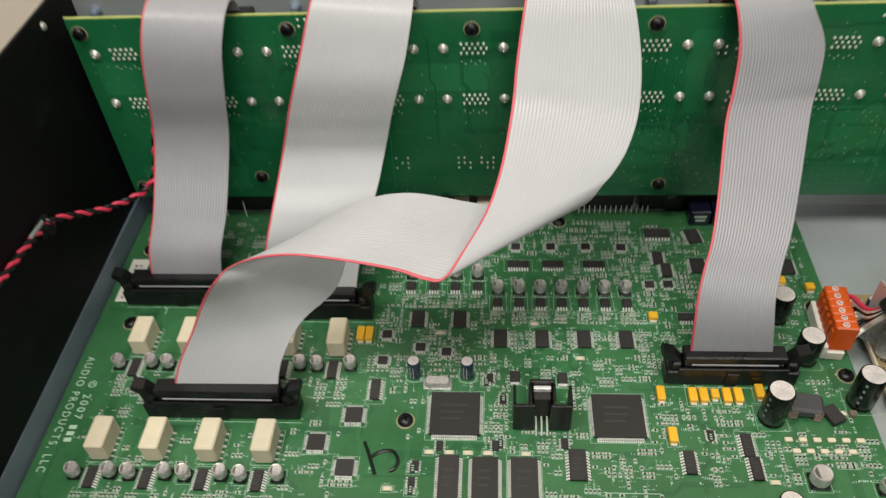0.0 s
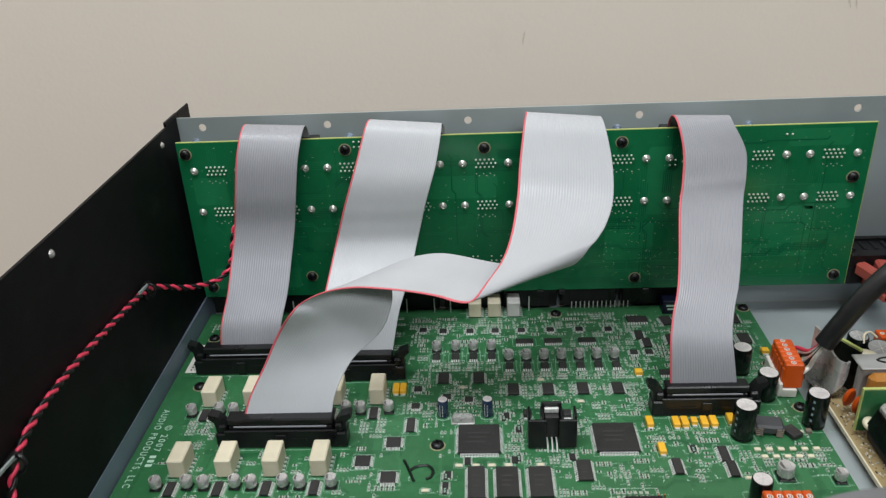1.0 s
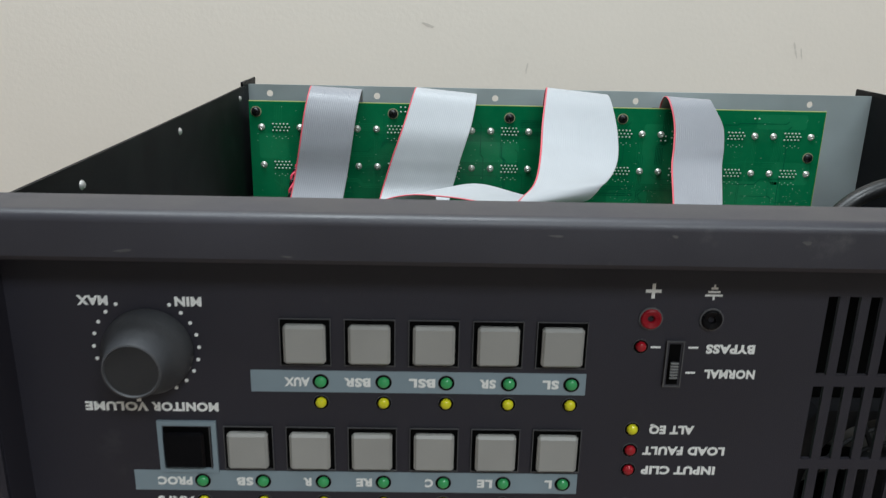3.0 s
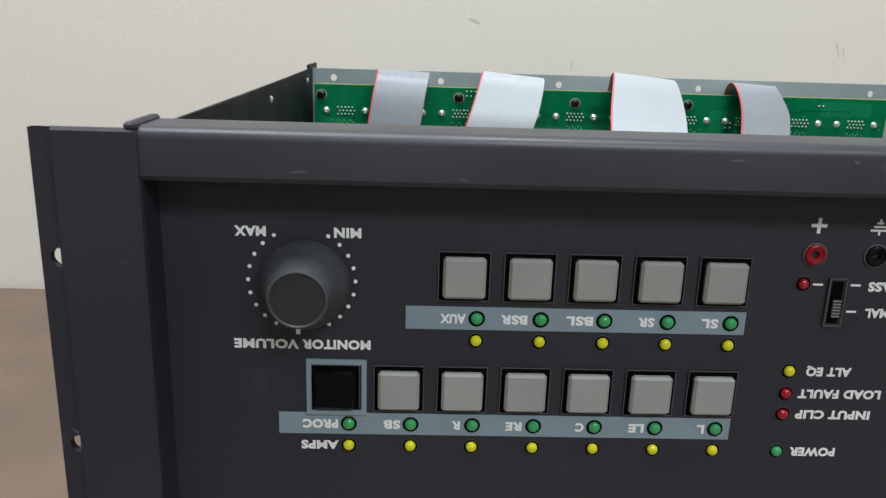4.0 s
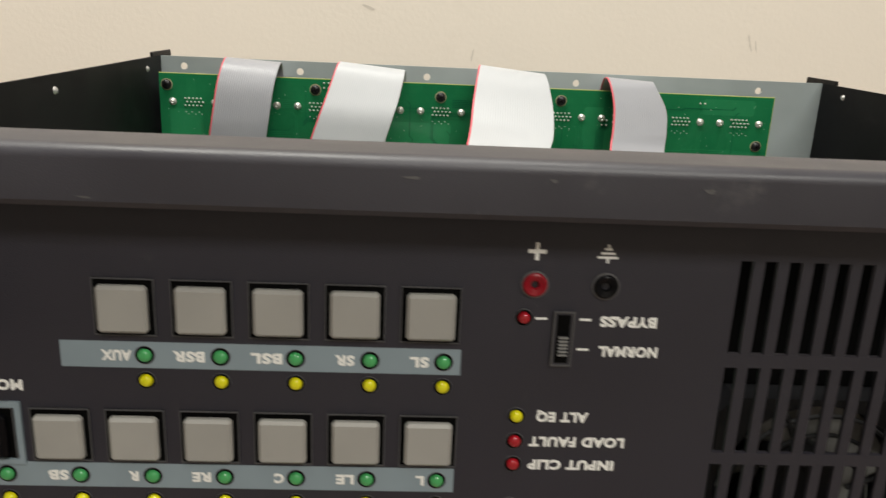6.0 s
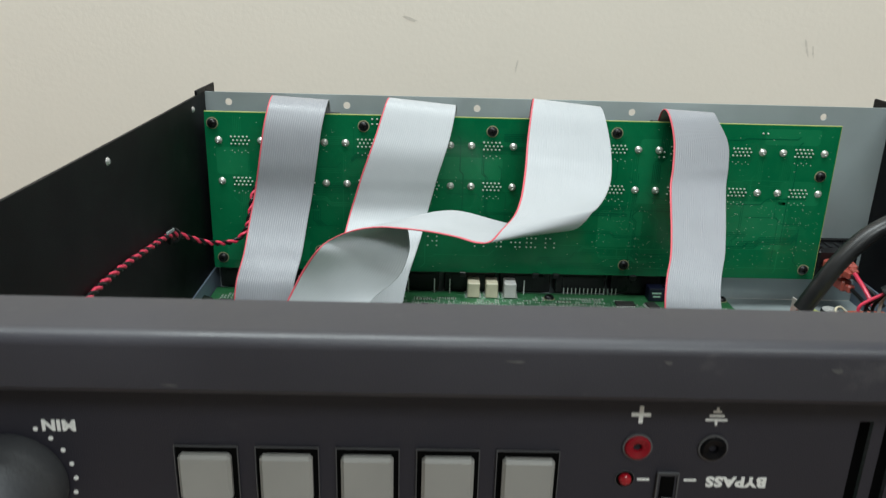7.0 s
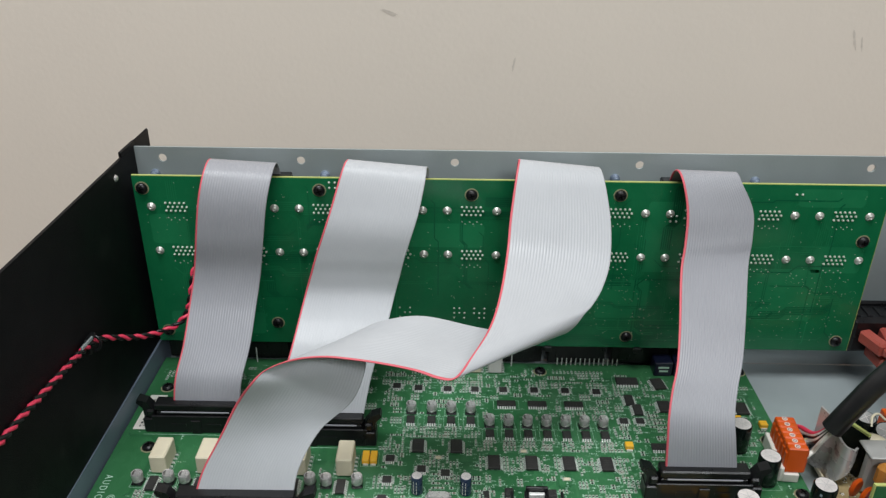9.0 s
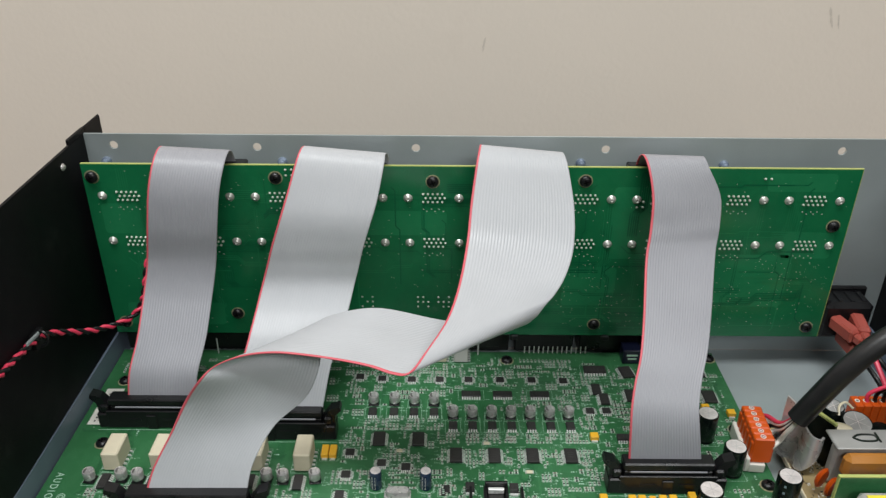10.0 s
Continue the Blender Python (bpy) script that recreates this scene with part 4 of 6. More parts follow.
for x, y in ((-0.0760, 0.2950), (-0.0640, 0.2935), (-0.0480, 0.2930), (-0.0330, 0.2930), (-0.0175, 0.2930), (-0.0005, 0.2930), (0.0165, 0.2930), (0.0335, 0.2925), (-0.0755, 0.2370), (-0.0600, 0.2300), (-0.0485, 0.2275), (-0.0760, 0.2225), (0.0440, 0.2680), (0.0525, 0.2682)):
    chip(x, y, 0.0042, 0.0042, 4, 5, h=0.0012, ink=False)
for x, y, w, d, tn in ((0.0520, 0.3020, 0.0060, 0.0120, 90), (0.0500, 0.2850, 0.0046, 0.0082, 0), (0.0530, 0.2770, 0.0046, 0.0082, 0), (0.0690, 0.3000, 0.0066, 0.0090, 10), (0.0680, 0.2800, 0.0066, 0.0090, 0), (0.0590, 0.2480, 0.0042, 0.0100, 90), (0.0620, 0.2310, 0.0050, 0.0066, 90), (0.1080, 0.3010, 0.0068, 0.0095, 0), (0.1085, 0.2795, 0.0066, 0.0092, 0), (0.0985, 0.2800, 0.0066, 0.0092, 0)):
    chip(x, y, w, d, 2, 8, turn=tn)
# yellow tantalums
for x, y in ((0.0403, 0.2065), (0.0530, 0.2060), (0.0573, 0.2060), (0.0666, 0.2060), (0.0712, 0.2062), (0.0422, 0.1870), (0.0800, 0.2080)):
    tantalum(x, y)
tantalum(0.0619, 0.2066, 0.0030, 0.0042)
for x, y in ((0.0428, 0.2480), (0.1155, 0.2660), (0.1035, 0.2700), (0.0690, 0.2650), (0.0690, 0.2350)):
    tantalum(x, y, 0.0040, 0.0038)
tantalum(-0.0872, 0.2365, 0.0034, 0.0072)
tantalum(-0.0834, 0.2365, 0.0034, 0.0072)
# upright capacitors
for x, y in ((0.0820, 0.1965), (0.1185, 0.2045)):
    radial_cap(x, y, 0.0052, 0.0190, SLEEVE, "tall black electrolytic capacitor")
for x, y in ((0.1026, 0.2262), (0.0966, 0.2490)):
    radial_cap(x, y, 0.0051, 0.0158, SLEEVE, "black electrolytic capacitor")
for x in (-0.0615, -0.0390):
    radial_cap(x, 0.2155, 0.0027, 0.0100, BLUE_SLEEVE, "small dark-blue electrolytic capacitor")
radial_cap(0.0765, 0.1540, 0.0045, 0.0130, SLEEVE, "black electrolytic capacitor")
radial_cap(0.0660, 0.1360, 0.0050, 0.0120, SLEEVE, "black electrolytic capacitor")
can_cap(0.0927, 0.1690, 0.0037, 0.0070)
can_cap(0.1156, 0.1660, 0.0027)
can_cap(0.0600, 0.1300, 0.0031)
# crystal
g = Geo()
pts = []
for z, k in ((0.0004, 1.0), (0.0030, 1.0), (0.0036, 0.9)):
    for i in range(24):
        a = 2 * math.pi * i / 24
        pts.append(((0.0034 * (1 if math.cos(a) >= 0 else -1) + 0.0020 * math.cos(a)) * k, 0.0022 * math.sin(a) * k, z))
g.add(pts, [(j * 24 + i, j * 24 + (i + 1) % 24, (j + 1) * 24 + (i + 1) % 24, (j + 1) * 24 + i) for j in range(2) for i in range(24)] + [tuple(48 + i for i in range(24))])
g.box(-0.0060, 0.0060, -0.0026, 0.0026, 0.0, 0.0005, b=0.0002)
part("crystal", g, ALU, board, "silver oval crystal can", at=(-0.0515, 0.2105, 0))
# finned regulator heat sink
g = Geo()
g.box(-0.0048, 0.0048, 0.0030, 0.0044, 0.0008, 0.0205, b=0.0003)
sink = part("heat_sink", g, BLACK_PLASTIC, board, "black anodised finned heat sink", at=(-0.0088, 0.1950, 0))
for a, b, c, d, top in ((0.0040, 0.0052, -0.0050, 0.0044, 0.0178), (0.0030, 0.0114, -0.0062, -0.0048, 0.0172), (0.0102, 0.0114, -0.0050, 0.0030, 0.0188)):
    for lo, hi in ((a, b), (-b, -a)):
        g = Geo()
        g.box(lo, hi, c, d, 0.0008, top, b=0.0003)
        part("fin", g, BLACK_PLASTIC, sink)
# Metal tab cut to a bright strip that stands for its highlight.
g = Geo()
g.box(-0.0034, 0.0034, 0.0012, 0.0028, 0.0158, 0.0184, b=0.0003)
part("regulator", g, TIN, sink)
g = Geo()
g.box(-0.0034, 0.0034, -0.0016, 0.0028, 0.0030, 0.0156, b=0.0004)
part("regulator_body", g, CHIP, sink)
for k in (-1, 0, 1):
    g = Geo()
    g.tube([(0.0022 * k, -0.0005, 0.0035), (0.0022 * k, -0.0058, 0.0030), (0.0022 * k, -0.0082, 0.0)], 0.0004, 6)
    part("leg", g, TIN, sink)
# inductor and its diode
g = Geo()
g.box(-0.0068, 0.0068, -0.0046, 0.0046, 0.0006, 0.0056, b=0.0011)
ind = part("inductor", g, RUBBER, board, "dark grey moulded inductor", at=(0.0955, 0.2010, 0), turn=-8)
g = Geo()
for s in (-1, 1):
    for k in range(4):
        g.tube([(s * (0.0060 + 0.0002 * k), -0.0050 + 0.0004 * k, 0.0006 + 0.001 * k), (s * 0.0030, -0.0052, 0.0010 + 0.001 * k)], 0.0005, 6)
part("winding", g, RESIST, ind)
g = Geo()
g.box(-0.0030, 0.0030, -0.0040, 0.0040, 0.0003, 0.0028, b=0.0003)
part("diode", g, CHIP, board, at=(0.1060, 0.1975, 0), turn=25)
g = Geo()
g.box(-0.0014, 0.0014, -0.0012, 0.0012, 0.0001, 0.0020, b=0.0002)
part("chip_capacitor", g, RESIST, board, at=(0.1140, 0.1985, 0))
# four-way resistor packs and pale test pads
for x, y in ((-0.0590, 0.1710), (-0.0592, 0.1620), (-0.0250, 0.1825), (-0.0310, 0.2122), (-0.0238, 0.2040), (0.0570, 0.1872)):
    key = "pack"
    if key not in MESHES:
        g = Geo()
        g.box(-0.0010, 0.0010, -0.0020, 0.0020, 0.0001, 0.0007, 0, b=0.0001)
        for j in range(3):
            g.box(-0.0005, 0.0005, -0.0012 + 0.0010 * j, -0.0008 + 0.0010 * j, 0.0007, 0.00074, 2)
        for q in range(4):
            for s in (-1, 1):
                g.box(s * 0.0015 - 0.0005, s * 0.0015 + 0.0005, -0.0018 + 0.0011 * q, -0.0012 + 0.0011 * q, 0.0, 0.00055, 1)
        MESHES[key] = g.mesh("resistor_pack", CHIP, DULL_TIN, SILK)
    FOOT.append((x, y, 0.0021, 0.0022))
    part("resistor_pack", None, None, board, at=(x, y, 0), mesh=MESHES[key])
for x, y in ((-0.0530, 0.1782), (-0.0452, 0.1782), (-0.0378, 0.1782), (-0.0300, 0.1782), (-0.0152, 0.1782), (-0.0680, 0.1622), (0.0770, 0.1682), (0.0150, 0.1870), (0.1100, 0.1990), (-0.0100, 0.2440), (-0.0520, 0.2385), (0.0090, 0.2250)):
    g = Geo()
    g.box(-0.0014, 0.0014, -0.0009, 0.0009, 0.0, 0.0008, 0, b=0.0002)
    g.box(-0.0020, -0.0013, -0.0009, 0.0009, 0.0, 0.0005, 1)
    g.box(0.0013, 0.0020, -0.0009, 0.0009, 0.0, 0.0005, 1)
    FOOT.append((x, y, 0.0022, 0.0012))
    part("chip_capacitor", g, (GLUE, DULL_TIN), board, "pale ceramic chip capacitor", at=(x, y, 0))
for x, y in ((-0.0190, 0.2140), (0.0008, 0.2135)):
    g = Geo()
    g.box(-0.0020, 0.0020, -0.0022, 0.0022, 0.0003, 0.0030, 0, b=0.0003)
    g.box(-0.0018, 0.0018, -0.0034, -0.0022, 0.0, 0.0008, 1)
    FOOT.append((x, y, 0.0022, 0.0036))
    part("diode", g, (CHIP, TIN), board, at=(x, y, 0))
# row of small indicator lamps
for k in range(6):
    g = Geo()
    g.box(-0.0015, 0.0015, -0.0009, 0.0009, 0.0001, 0.0013, b=0.0002)
    part("status_led", g, GLUE, board, at=(0.0862 + 0.0054 * k, 0.1865, 0))
    if k < 5:
        part("status_led", g, GLUE, board, at=(0.0880 + 0.0052 * k, 0.1815, 0))
NAVY = paint("navy_plastic", (0.005, 0.007, 0.022), 0.35, vary=0.1)
# blue filter blocks and the pin row at the back edge
for x in (0.0735, 0.0845):
    g = Geo()
    g.box(-0.0050, 0.0050, -0.0046, 0.0046, 0.0003, 0.0092, b=0.0004)
    g.box(-0.0030, 0.0030, -0.00475, -0.0046, 0.0055, 0.0066, 1)
    g.box(-0.0022, 0.0026, -0.00475, -0.0046, 0.0032, 0.0042, 1)
    part("filter_block", g, (NAVY, SILK), board, "dark-blue filter block", at=(x, 0.3130, 0))
g = Geo()
for k in range(14):
    g.tube([(0.0150 + 0.00265 * k, 0.3185, 0.0), (0.0150 + 0.00265 * k, 0.3185, 0.0045)], 0.00035, 5)
part("pin_row", g, TIN, board)
for x in (-0.118, -0.108, -0.098, -0.087, -0.168, -0.158, -0.0115, -0.060, -0.070):
    g = Geo()
    g.tube([(x, 0.3165, 0.0), (x, 0.3165, 0.0100)], 0.0004, 5)
    part("post_pin", g, TIN, board)
# test header and black socket near the front edge
g = Geo()
for x in range(6):
    for y in range(2):
        g.box(0.0165 + 0.00254 * x, 0.0180 + 0.00254 * x, 0.1565 + 0.0026 * y, 0.1580 + 0.0026 * y, 0.0, 0.0003)
part("pad_grid", g, SOLDER, board)
g = Geo()
g.box(0.0180, 0.0340, 0.1420, 0.1500, 0.0, 0.0085, b=0.0006)
part("pin_socket", g, BLACK_PLASTIC, board, "black pin socket")
for k in range(5):
    for s in (0, 1):
        g = Geo()
        g.tube([(0.0325 + 0.0025 * s, 0.1400 + 0.0025 * k, 0.0), (0.0325 + 0.0025 * s, 0.1400 + 0.0025 * k, 0.0085)], 0.0004, 5)
        part("header_pin", g, COPPER, board)

# ---- sockets for the ribbon cables ----
def ribbon_header(x0, x1, y):
    """Black box header with end latches and the cable plug pushed in."""
    L = x1 - x0
    g = Geo()
    g.box(0.0045, L - 0.0045, -0.0045, -0.0033, 0.0003, 0.0095, b=0.0003)
    g.box(0.0045, L - 0.0045, 0.0033, 0.0045, 0.0003, 0.0095, b=0.0003)
    g.box(0.0045, L - 0.0045, -0.0033, 0.0033, 0.0003, 0.0015)
    for s in (0, 1):
        a = 0.0 if s == 0 else L - 0.0058
        g.box(a, a + 0.0058, -0.0046, 0.0046, 0.0003, 0.0080, b=0.0006)
        g.box(a + (0.0015 if s == 0 else 0.0), a + (0.0058 if s == 0 else 0.0043), -0.0038, 0.0038, 0.0080, 0.0120, b=0.0008)
    g.box(L / 2 - 0.0025, L / 2 + 0.0025, -0.0052, -0.0045, 0.0003, 0.0075, b=0.0003)
    g.box(L / 2 - 0.0125, L / 2 - 0.0050, -0.0048, -0.0045, 0.0040, 0.0055)
    g.box(L / 2 + 0.0050, L / 2 + 0.0125, -0.0048, -0.0045, 0.0040, 0.0055)
    ob = part("ribbon_header", g, BLACK_PLASTIC, board, "black latching ribbon cable header", at=(x0, y, 0))
    for s in (0, 1):
        q = Geo()
        m = pose(0.0030, 0, 0.0085) if s == 0 else pose(L - 0.0030, 0, 0.0085) @ Matrix.Diagonal((-1, 1, 1, 1))
        prof = [(-0.0022, -0.006), (0.0018, -0.006), (0.0022, 0.0035), (-0.0006, 0.0072), (-0.0052, 0.0086), (-0.0058, 0.0066), (-0.0030, 0.0040)]
        n = len(prof)
        faces = [(i, (i + 1) % n, n + (i + 1) % n, n + i) for i in range(n)] + [tuple(range(n))[::-1], tuple(range(n, 2 * n))]
        if s:
            faces = [f[::-1] for f in faces]
        q.add([(x, yy, z) for yy in (-0.0026, 0.0026) for x, z in prof], faces, 0, m)
        part("latch", q, BLACK_PLASTIC, ob)
    q = Geo()
    q.box(0.0068, L - 0.0068, -0.0031, 0.0031, 0.0020, 0.0110, b=0.0003)
    q.box(0.0062, L - 0.0062, -0.0036, 0.0036, 0.0118, 0.0152, b=0.0006)
    q.box(0.0080, L - 0.0080, -0.0030, 0.0030, 0.0108, 0.0120)
    plug = part("cable_plug", q, BLACK_PLASTIC, ob, "black cable plug")
    k = Geo()
    k.box(0.0095, L - 0.0095, -0.0039, -0.0034, 0.0110, 0.0115)
    part("cable_edge", k, CABLE, plug)
    ob.scale = (1, 1, 1.12)
    return ob


ribbon_header(-0.1710, -0.1070, 0.1965)
ribbon_header(-0.2010, -0.1478, 0.2580)
ribbon_header(-0.1470, -0.0830, 0.2500)
ribbon_header(0.0425, 0.0955, 0.2165)

# ---- print and small parts on the board ----
lettering("\u00a9 2007", 0.0050, board, -0.2016, 0.2005, 0.00004, SILK, flat=True, turn=-90, bold=0.0, width=0.0195)
lettering("AUDIO PRODUCTS, LLC", 0.0050, board, -0.2072, 0.1945, 0.00004, SILK, flat=True, turn=-90, bold=0.0, width=0.0570)
for k in range(3):
    g = Geo()
    g.box(-0.2032, -0.2000, 0.1800 + 0.0030 * k, 0.1818 + 0.0030 * k, 0.00001, 0.00006)
    part("print_bar", g, SILK, board)
g = Geo()
g.box(-0.2085, -0.1995, 0.2560, 0.2840, 0.00002, 0.00012)
for k in range(9):
    g.box(-0.2060, -0.2052 + 0.0002 * (k % 3), 0.2580 + 0.0026 * k, 0.2592 + 0.0026 * k, 0.0001, 0.00016, 1)
    g.box(-0.2040, -0.2024 + 0.0003 * (k % 2), 0.2585 + 0.0026 * k, 0.2590 + 0.0026 * k, 0.0001, 0.00016, 1)
part("paper_label", g, (WHITE_PLASTIC, CHIP_INK), board, "white paper label with small print")
g = Geo()
g.tube(spline([(-0.0790, 0.1822, 0.0003), (-0.0765, 0.1762, 0.0003), (-0.0735, 0.1682, 0.0003)], 6), 0.00075, 6)
g.tube(spline([(-0.0762, 0.1750, 0.0003), (-0.0725, 0.1778, 0.0003), (-0.0675, 0.1782, 0.0003), (-0.0650, 0.1745, 0.0003), (-0.0660, 0.1708, 0.0003), (-0.0682, 0.1696, 0.0003)], 6), 0.00075, 6)
part("marker_stroke", g, MARKER, board, "hand-drawn black marker figure")

smd = Geo()     # slots: dark body, tin, white print, brown body
def smd_part(x, y, w, d, body, upright):
    """A chip part: small body between two bright ends, inside a printed outline."""
    def spot(u0, u1, v0, v1, z0, z1, slot):
        if upright:
            smd.box(x + u0, x + u1, y + v0, y + v1, z0, z1, slot)
        else:
            smd.box(x + v0, x + v1, y + u0, y + u1, z0, z1, slot)

    def line(u0, u1, v0, v1):
        if upright:
            smd.quad(x + u0, x + u1, y + v0, y + v1, 0.00005, 2)
        else:
            smd.quad(x + v0, x + v1, y + u0, y + u1, 0.00005, 2)

    h, e, t = w / 2, d * 0.62, 0.00013
    spot(-h * 0.8, h * 0.8, -d * 0.24, d * 0.24, 0.0001, 0.0005, body)
    for k in (-1, 1):
        spot(-h * 0.9, h * 0.9, k * d * 0.40 - d * 0.16, k * d * 0.40 + d * 0.16, 0.0, 0.00056, 1)
        line(k * (h + 0.0002) - t / 2, k * (h + 0.0002) + t / 2, -e, e)
        line(-h - 0.0001, h + 0.0001, k * e - t / 2, k * e + t / 2)


def word(x, y, count, upright=False):
    """A short reference mark as a row of plain bars."""
    for k in range(count):
        w, d = rng.choice(((0.00016, 0.0008), (0.00045, 0.00014), (0.00016, 0.0008), (0.00042, 0.0004)))
        if upright:
            smd.quad(x, x + d, y + 0.00066 * k, y + 0.00066 * k + w, 0.00005, 2)
        else:
            smd.quad(x + 0.00066 * k, x + 0.00066 * k + w, y, y + d, 0.00005, 2)


def cluster(x0, y0, nx, ny, px, py, upright=True, keep=0.9, body=None):
    for j in range(ny):
        if rng.random() < 0.55:
            word(x0 - 0.0036, y0 + j * py - 0.0004, rng.randint(3, 4))
        if rng.random() < 0.55:
            word(x0 + (nx - 1) * px + 0.0011, y0 + j * py - 0.0004, rng.randint(3, 4))
    for i in range(nx):
        if rng.random() < 0.35:
            word(x0 + i * px - 0.0004, y0 + (ny - 1) * py + 0.0014, 3, True)
    for i in range(nx):
        for j in range(ny):
            if rng.random() < keep:
                smd_part(x0 + i * px, y0 + j * py, 0.0009, 0.0017, body if body is not None else rng.choice((0, 0, 3)), upright)


def print_marks(x0, x1, y0, y1, count):
    """Reference marks: tiny glyph-like strokes in short words."""
    for _ in range(count):
        x, y = rng.uniform(x0, x1), rng.uniform(y0, y1)
        across = rng.random() < 0.6
        for k in range(rng.randint(2, 5)):
            xx, yy = (x + 0.0008 * k, y) if across else (x, y + 0.0008 * k)
            if x0 <= xx <= x1 and y0 <= yy <= y1:
                w, d = rng.choice(((0.00018, 0.0009), (0.0005, 0.00018), (0.0005, 0.0008)))
                if not across:
                    w, d = d, w
                smd.quad(xx, xx + w, yy, yy + d, 0.00005, 2)


for x in PAIR_X:
    for dx in (-0.0065, 0.0020):
        cluster(x + dx, 0.1490, 3, 4, 0.0017, 0.0027)
for k in range(5):
    x = -0.1842 + 0.0220 * k
    for dx in (-0.0065, 0.0020):
        cluster(x + dx, 0.2035, 3, 4, 0.0017, 0.0027)
for k in range(7):
    x = -0.0262 + 0.00975 * k
    cluster(x - 0.0026, 0.2508, 4, 1, 0.0017, 0.002)
    cluster(x - 0.0030, 0.2455, 4, 2, 0.0018, 0.0024, keep=0.75, body=3)
for x in (-0.0670, -0.0562, -0.0460, -0.0358):
    cluster(x - 0.0026, 0.2608, 4, 1, 0.0017, 0.002)
    cluster(x - 0.0030, 0.2545, 4, 2, 0.0018, 0.0024, keep=0.75, body=3)
for k in range(8):
    x = (-0.0760, -0.0640, -0.0480, -0.0330, -0.0175, -0.0005, 0.0165, 0.0335)[k]
    cluster(x - 0.0040, 0.2970, 5, 2, 0.0020, 0.0026)
for k in range(4):
    x = -0.0250 + 0.0182 * k
    cluster(x - 0.0066, 0.2310, 2, 4, 0.0016, 0.0026, keep=0.8)
    cluster(x + 0.0050, 0.2310, 2, 4, 0.0016, 0.0026, keep=0.8)
for x0, y0, nx, ny, keep in ((-0.0785, 0.2430, 5, 4, 0.6), (-0.0560, 0.2330, 5, 4, 0.7), (-0.0820, 0.2180, 9, 3, 0.6), (-0.0540, 0.2180, 5, 4, 0.8), (-0.0300, 0.2085, 6, 4, 0.6), (0.0030, 0.2000, 4, 5, 0.7),
                             (-0.0290, 0.1870, 4, 5, 0.6), (0.0360, 0.1870, 3, 6, 0.6), (0.0360, 0.2180, 4, 7, 0.6), (0.0380, 0.2560, 6, 3, 0.6), (0.0440, 0.2900, 3, 4, 0.6), (0.0580, 0.2640, 4, 5, 0.6),
                             (0.0600, 0.2900, 4, 5, 0.6), (0.0760, 0.2800, 4, 6, 0.5), (0.0860, 0.3000, 6, 4, 0.5), (0.1000, 0.2880, 6, 3, 0.6), (0.0480, 0.1960, 8, 2, 0.7), (0.0560, 0.1850, 4, 2, 0.6), (0.0540, 0.1700, 3, 4, 0.6),
                             (0.0780, 0.1730, 3, 5, 0.6), (0.0160, 0.1700, 7, 3, 0.5), (0.0990, 0.1760, 8, 2, 0.7), (0.1010, 0.2080, 4, 3, 0.6), (-0.0080, 0.1840, 7, 2, 0.6), (-0.0620, 0.1850, 3, 2, 0.6), (-0.1000, 0.1700, 4, 2, 0.5),
                             (-0.0820, 0.2800, 4, 5, 0.6), (-0.0820, 0.3050, 9, 2, 0.6), (-0.0060, 0.3080, 4, 2, 0.6), (0.0120, 0.3105, 14, 1, 0.9), (-0.2050, 0.2960, 12, 5, 0.45), (-0.1450, 0.2750, 10, 8, 0.4)):
    cluster(x0, y0, nx, ny, 0.0021, 0.0030, rng.random() < 0.6, keep)
print_marks(-0.190, 0.118, 0.150, 0.315, 260)
print_marks(-0.080, 0.060, 0.205, 0.305, 260)
print_marks(0.035, 0.118, 0.165, 0.300, 200)
for fx, fy, fw, fd in FOOT:
    if rng.random() < 0.7 and fw < 0.012:
        w, d = fw + 0.0004, fd + 0.0004
        for a, b, c, e in ((-w, w, -d, -d + 0.00014), (-w, w, d - 0.00014, d), (-w, -w + 0.00014, -d, d), (w - 0.00014, w, -d, d)):
            smd.quad(fx + a, fx + b, fy + c, fy + e, 0.00005, 2)
    word(fx + fw + 0.0006, fy - fd, rng.randint(3, 4), rng.random() < 0.5)
    word(fx - fw, fy + fd + 0.0008, rng.randint(3, 5))
for _ in range(330):
    x, y, r = rng.uniform(-0.205, 0.118), rng.uniform(0.15, 0.315), rng.choice((0.00022, 0.0003))
    smd.add([(x + r * math.cos(k * math.pi / 3), y + r * math.sin(k * math.pi / 3), 0.00006) for k in range(6)], [tuple(range(6))], 1)
for x0, x1, y in ((-0.1720, -0.1060, 0.1908), (-0.2015, -0.1475, 0.2525), (-0.1475, -0.0825, 0.2445), (0.0420, 0.0960, 0.2110)):
    smd.quad(x0, x1, y - 0.0002, y, 0.00005, 2)
for x0, x1, y0, y1 in ((0.0140, 0.0345, 0.1540, 0.1625),):
    for a, b, c, d in ((x0, x1, y0, y0 + 0.0003), (x0, x1, y1, y1 + 0.0003), (x0, x0 + 0.0003, y0, y1), (x1, x1 + 0.0003, y0, y1)):
        smd.quad(a, b, c, d, 0.00005, 2)
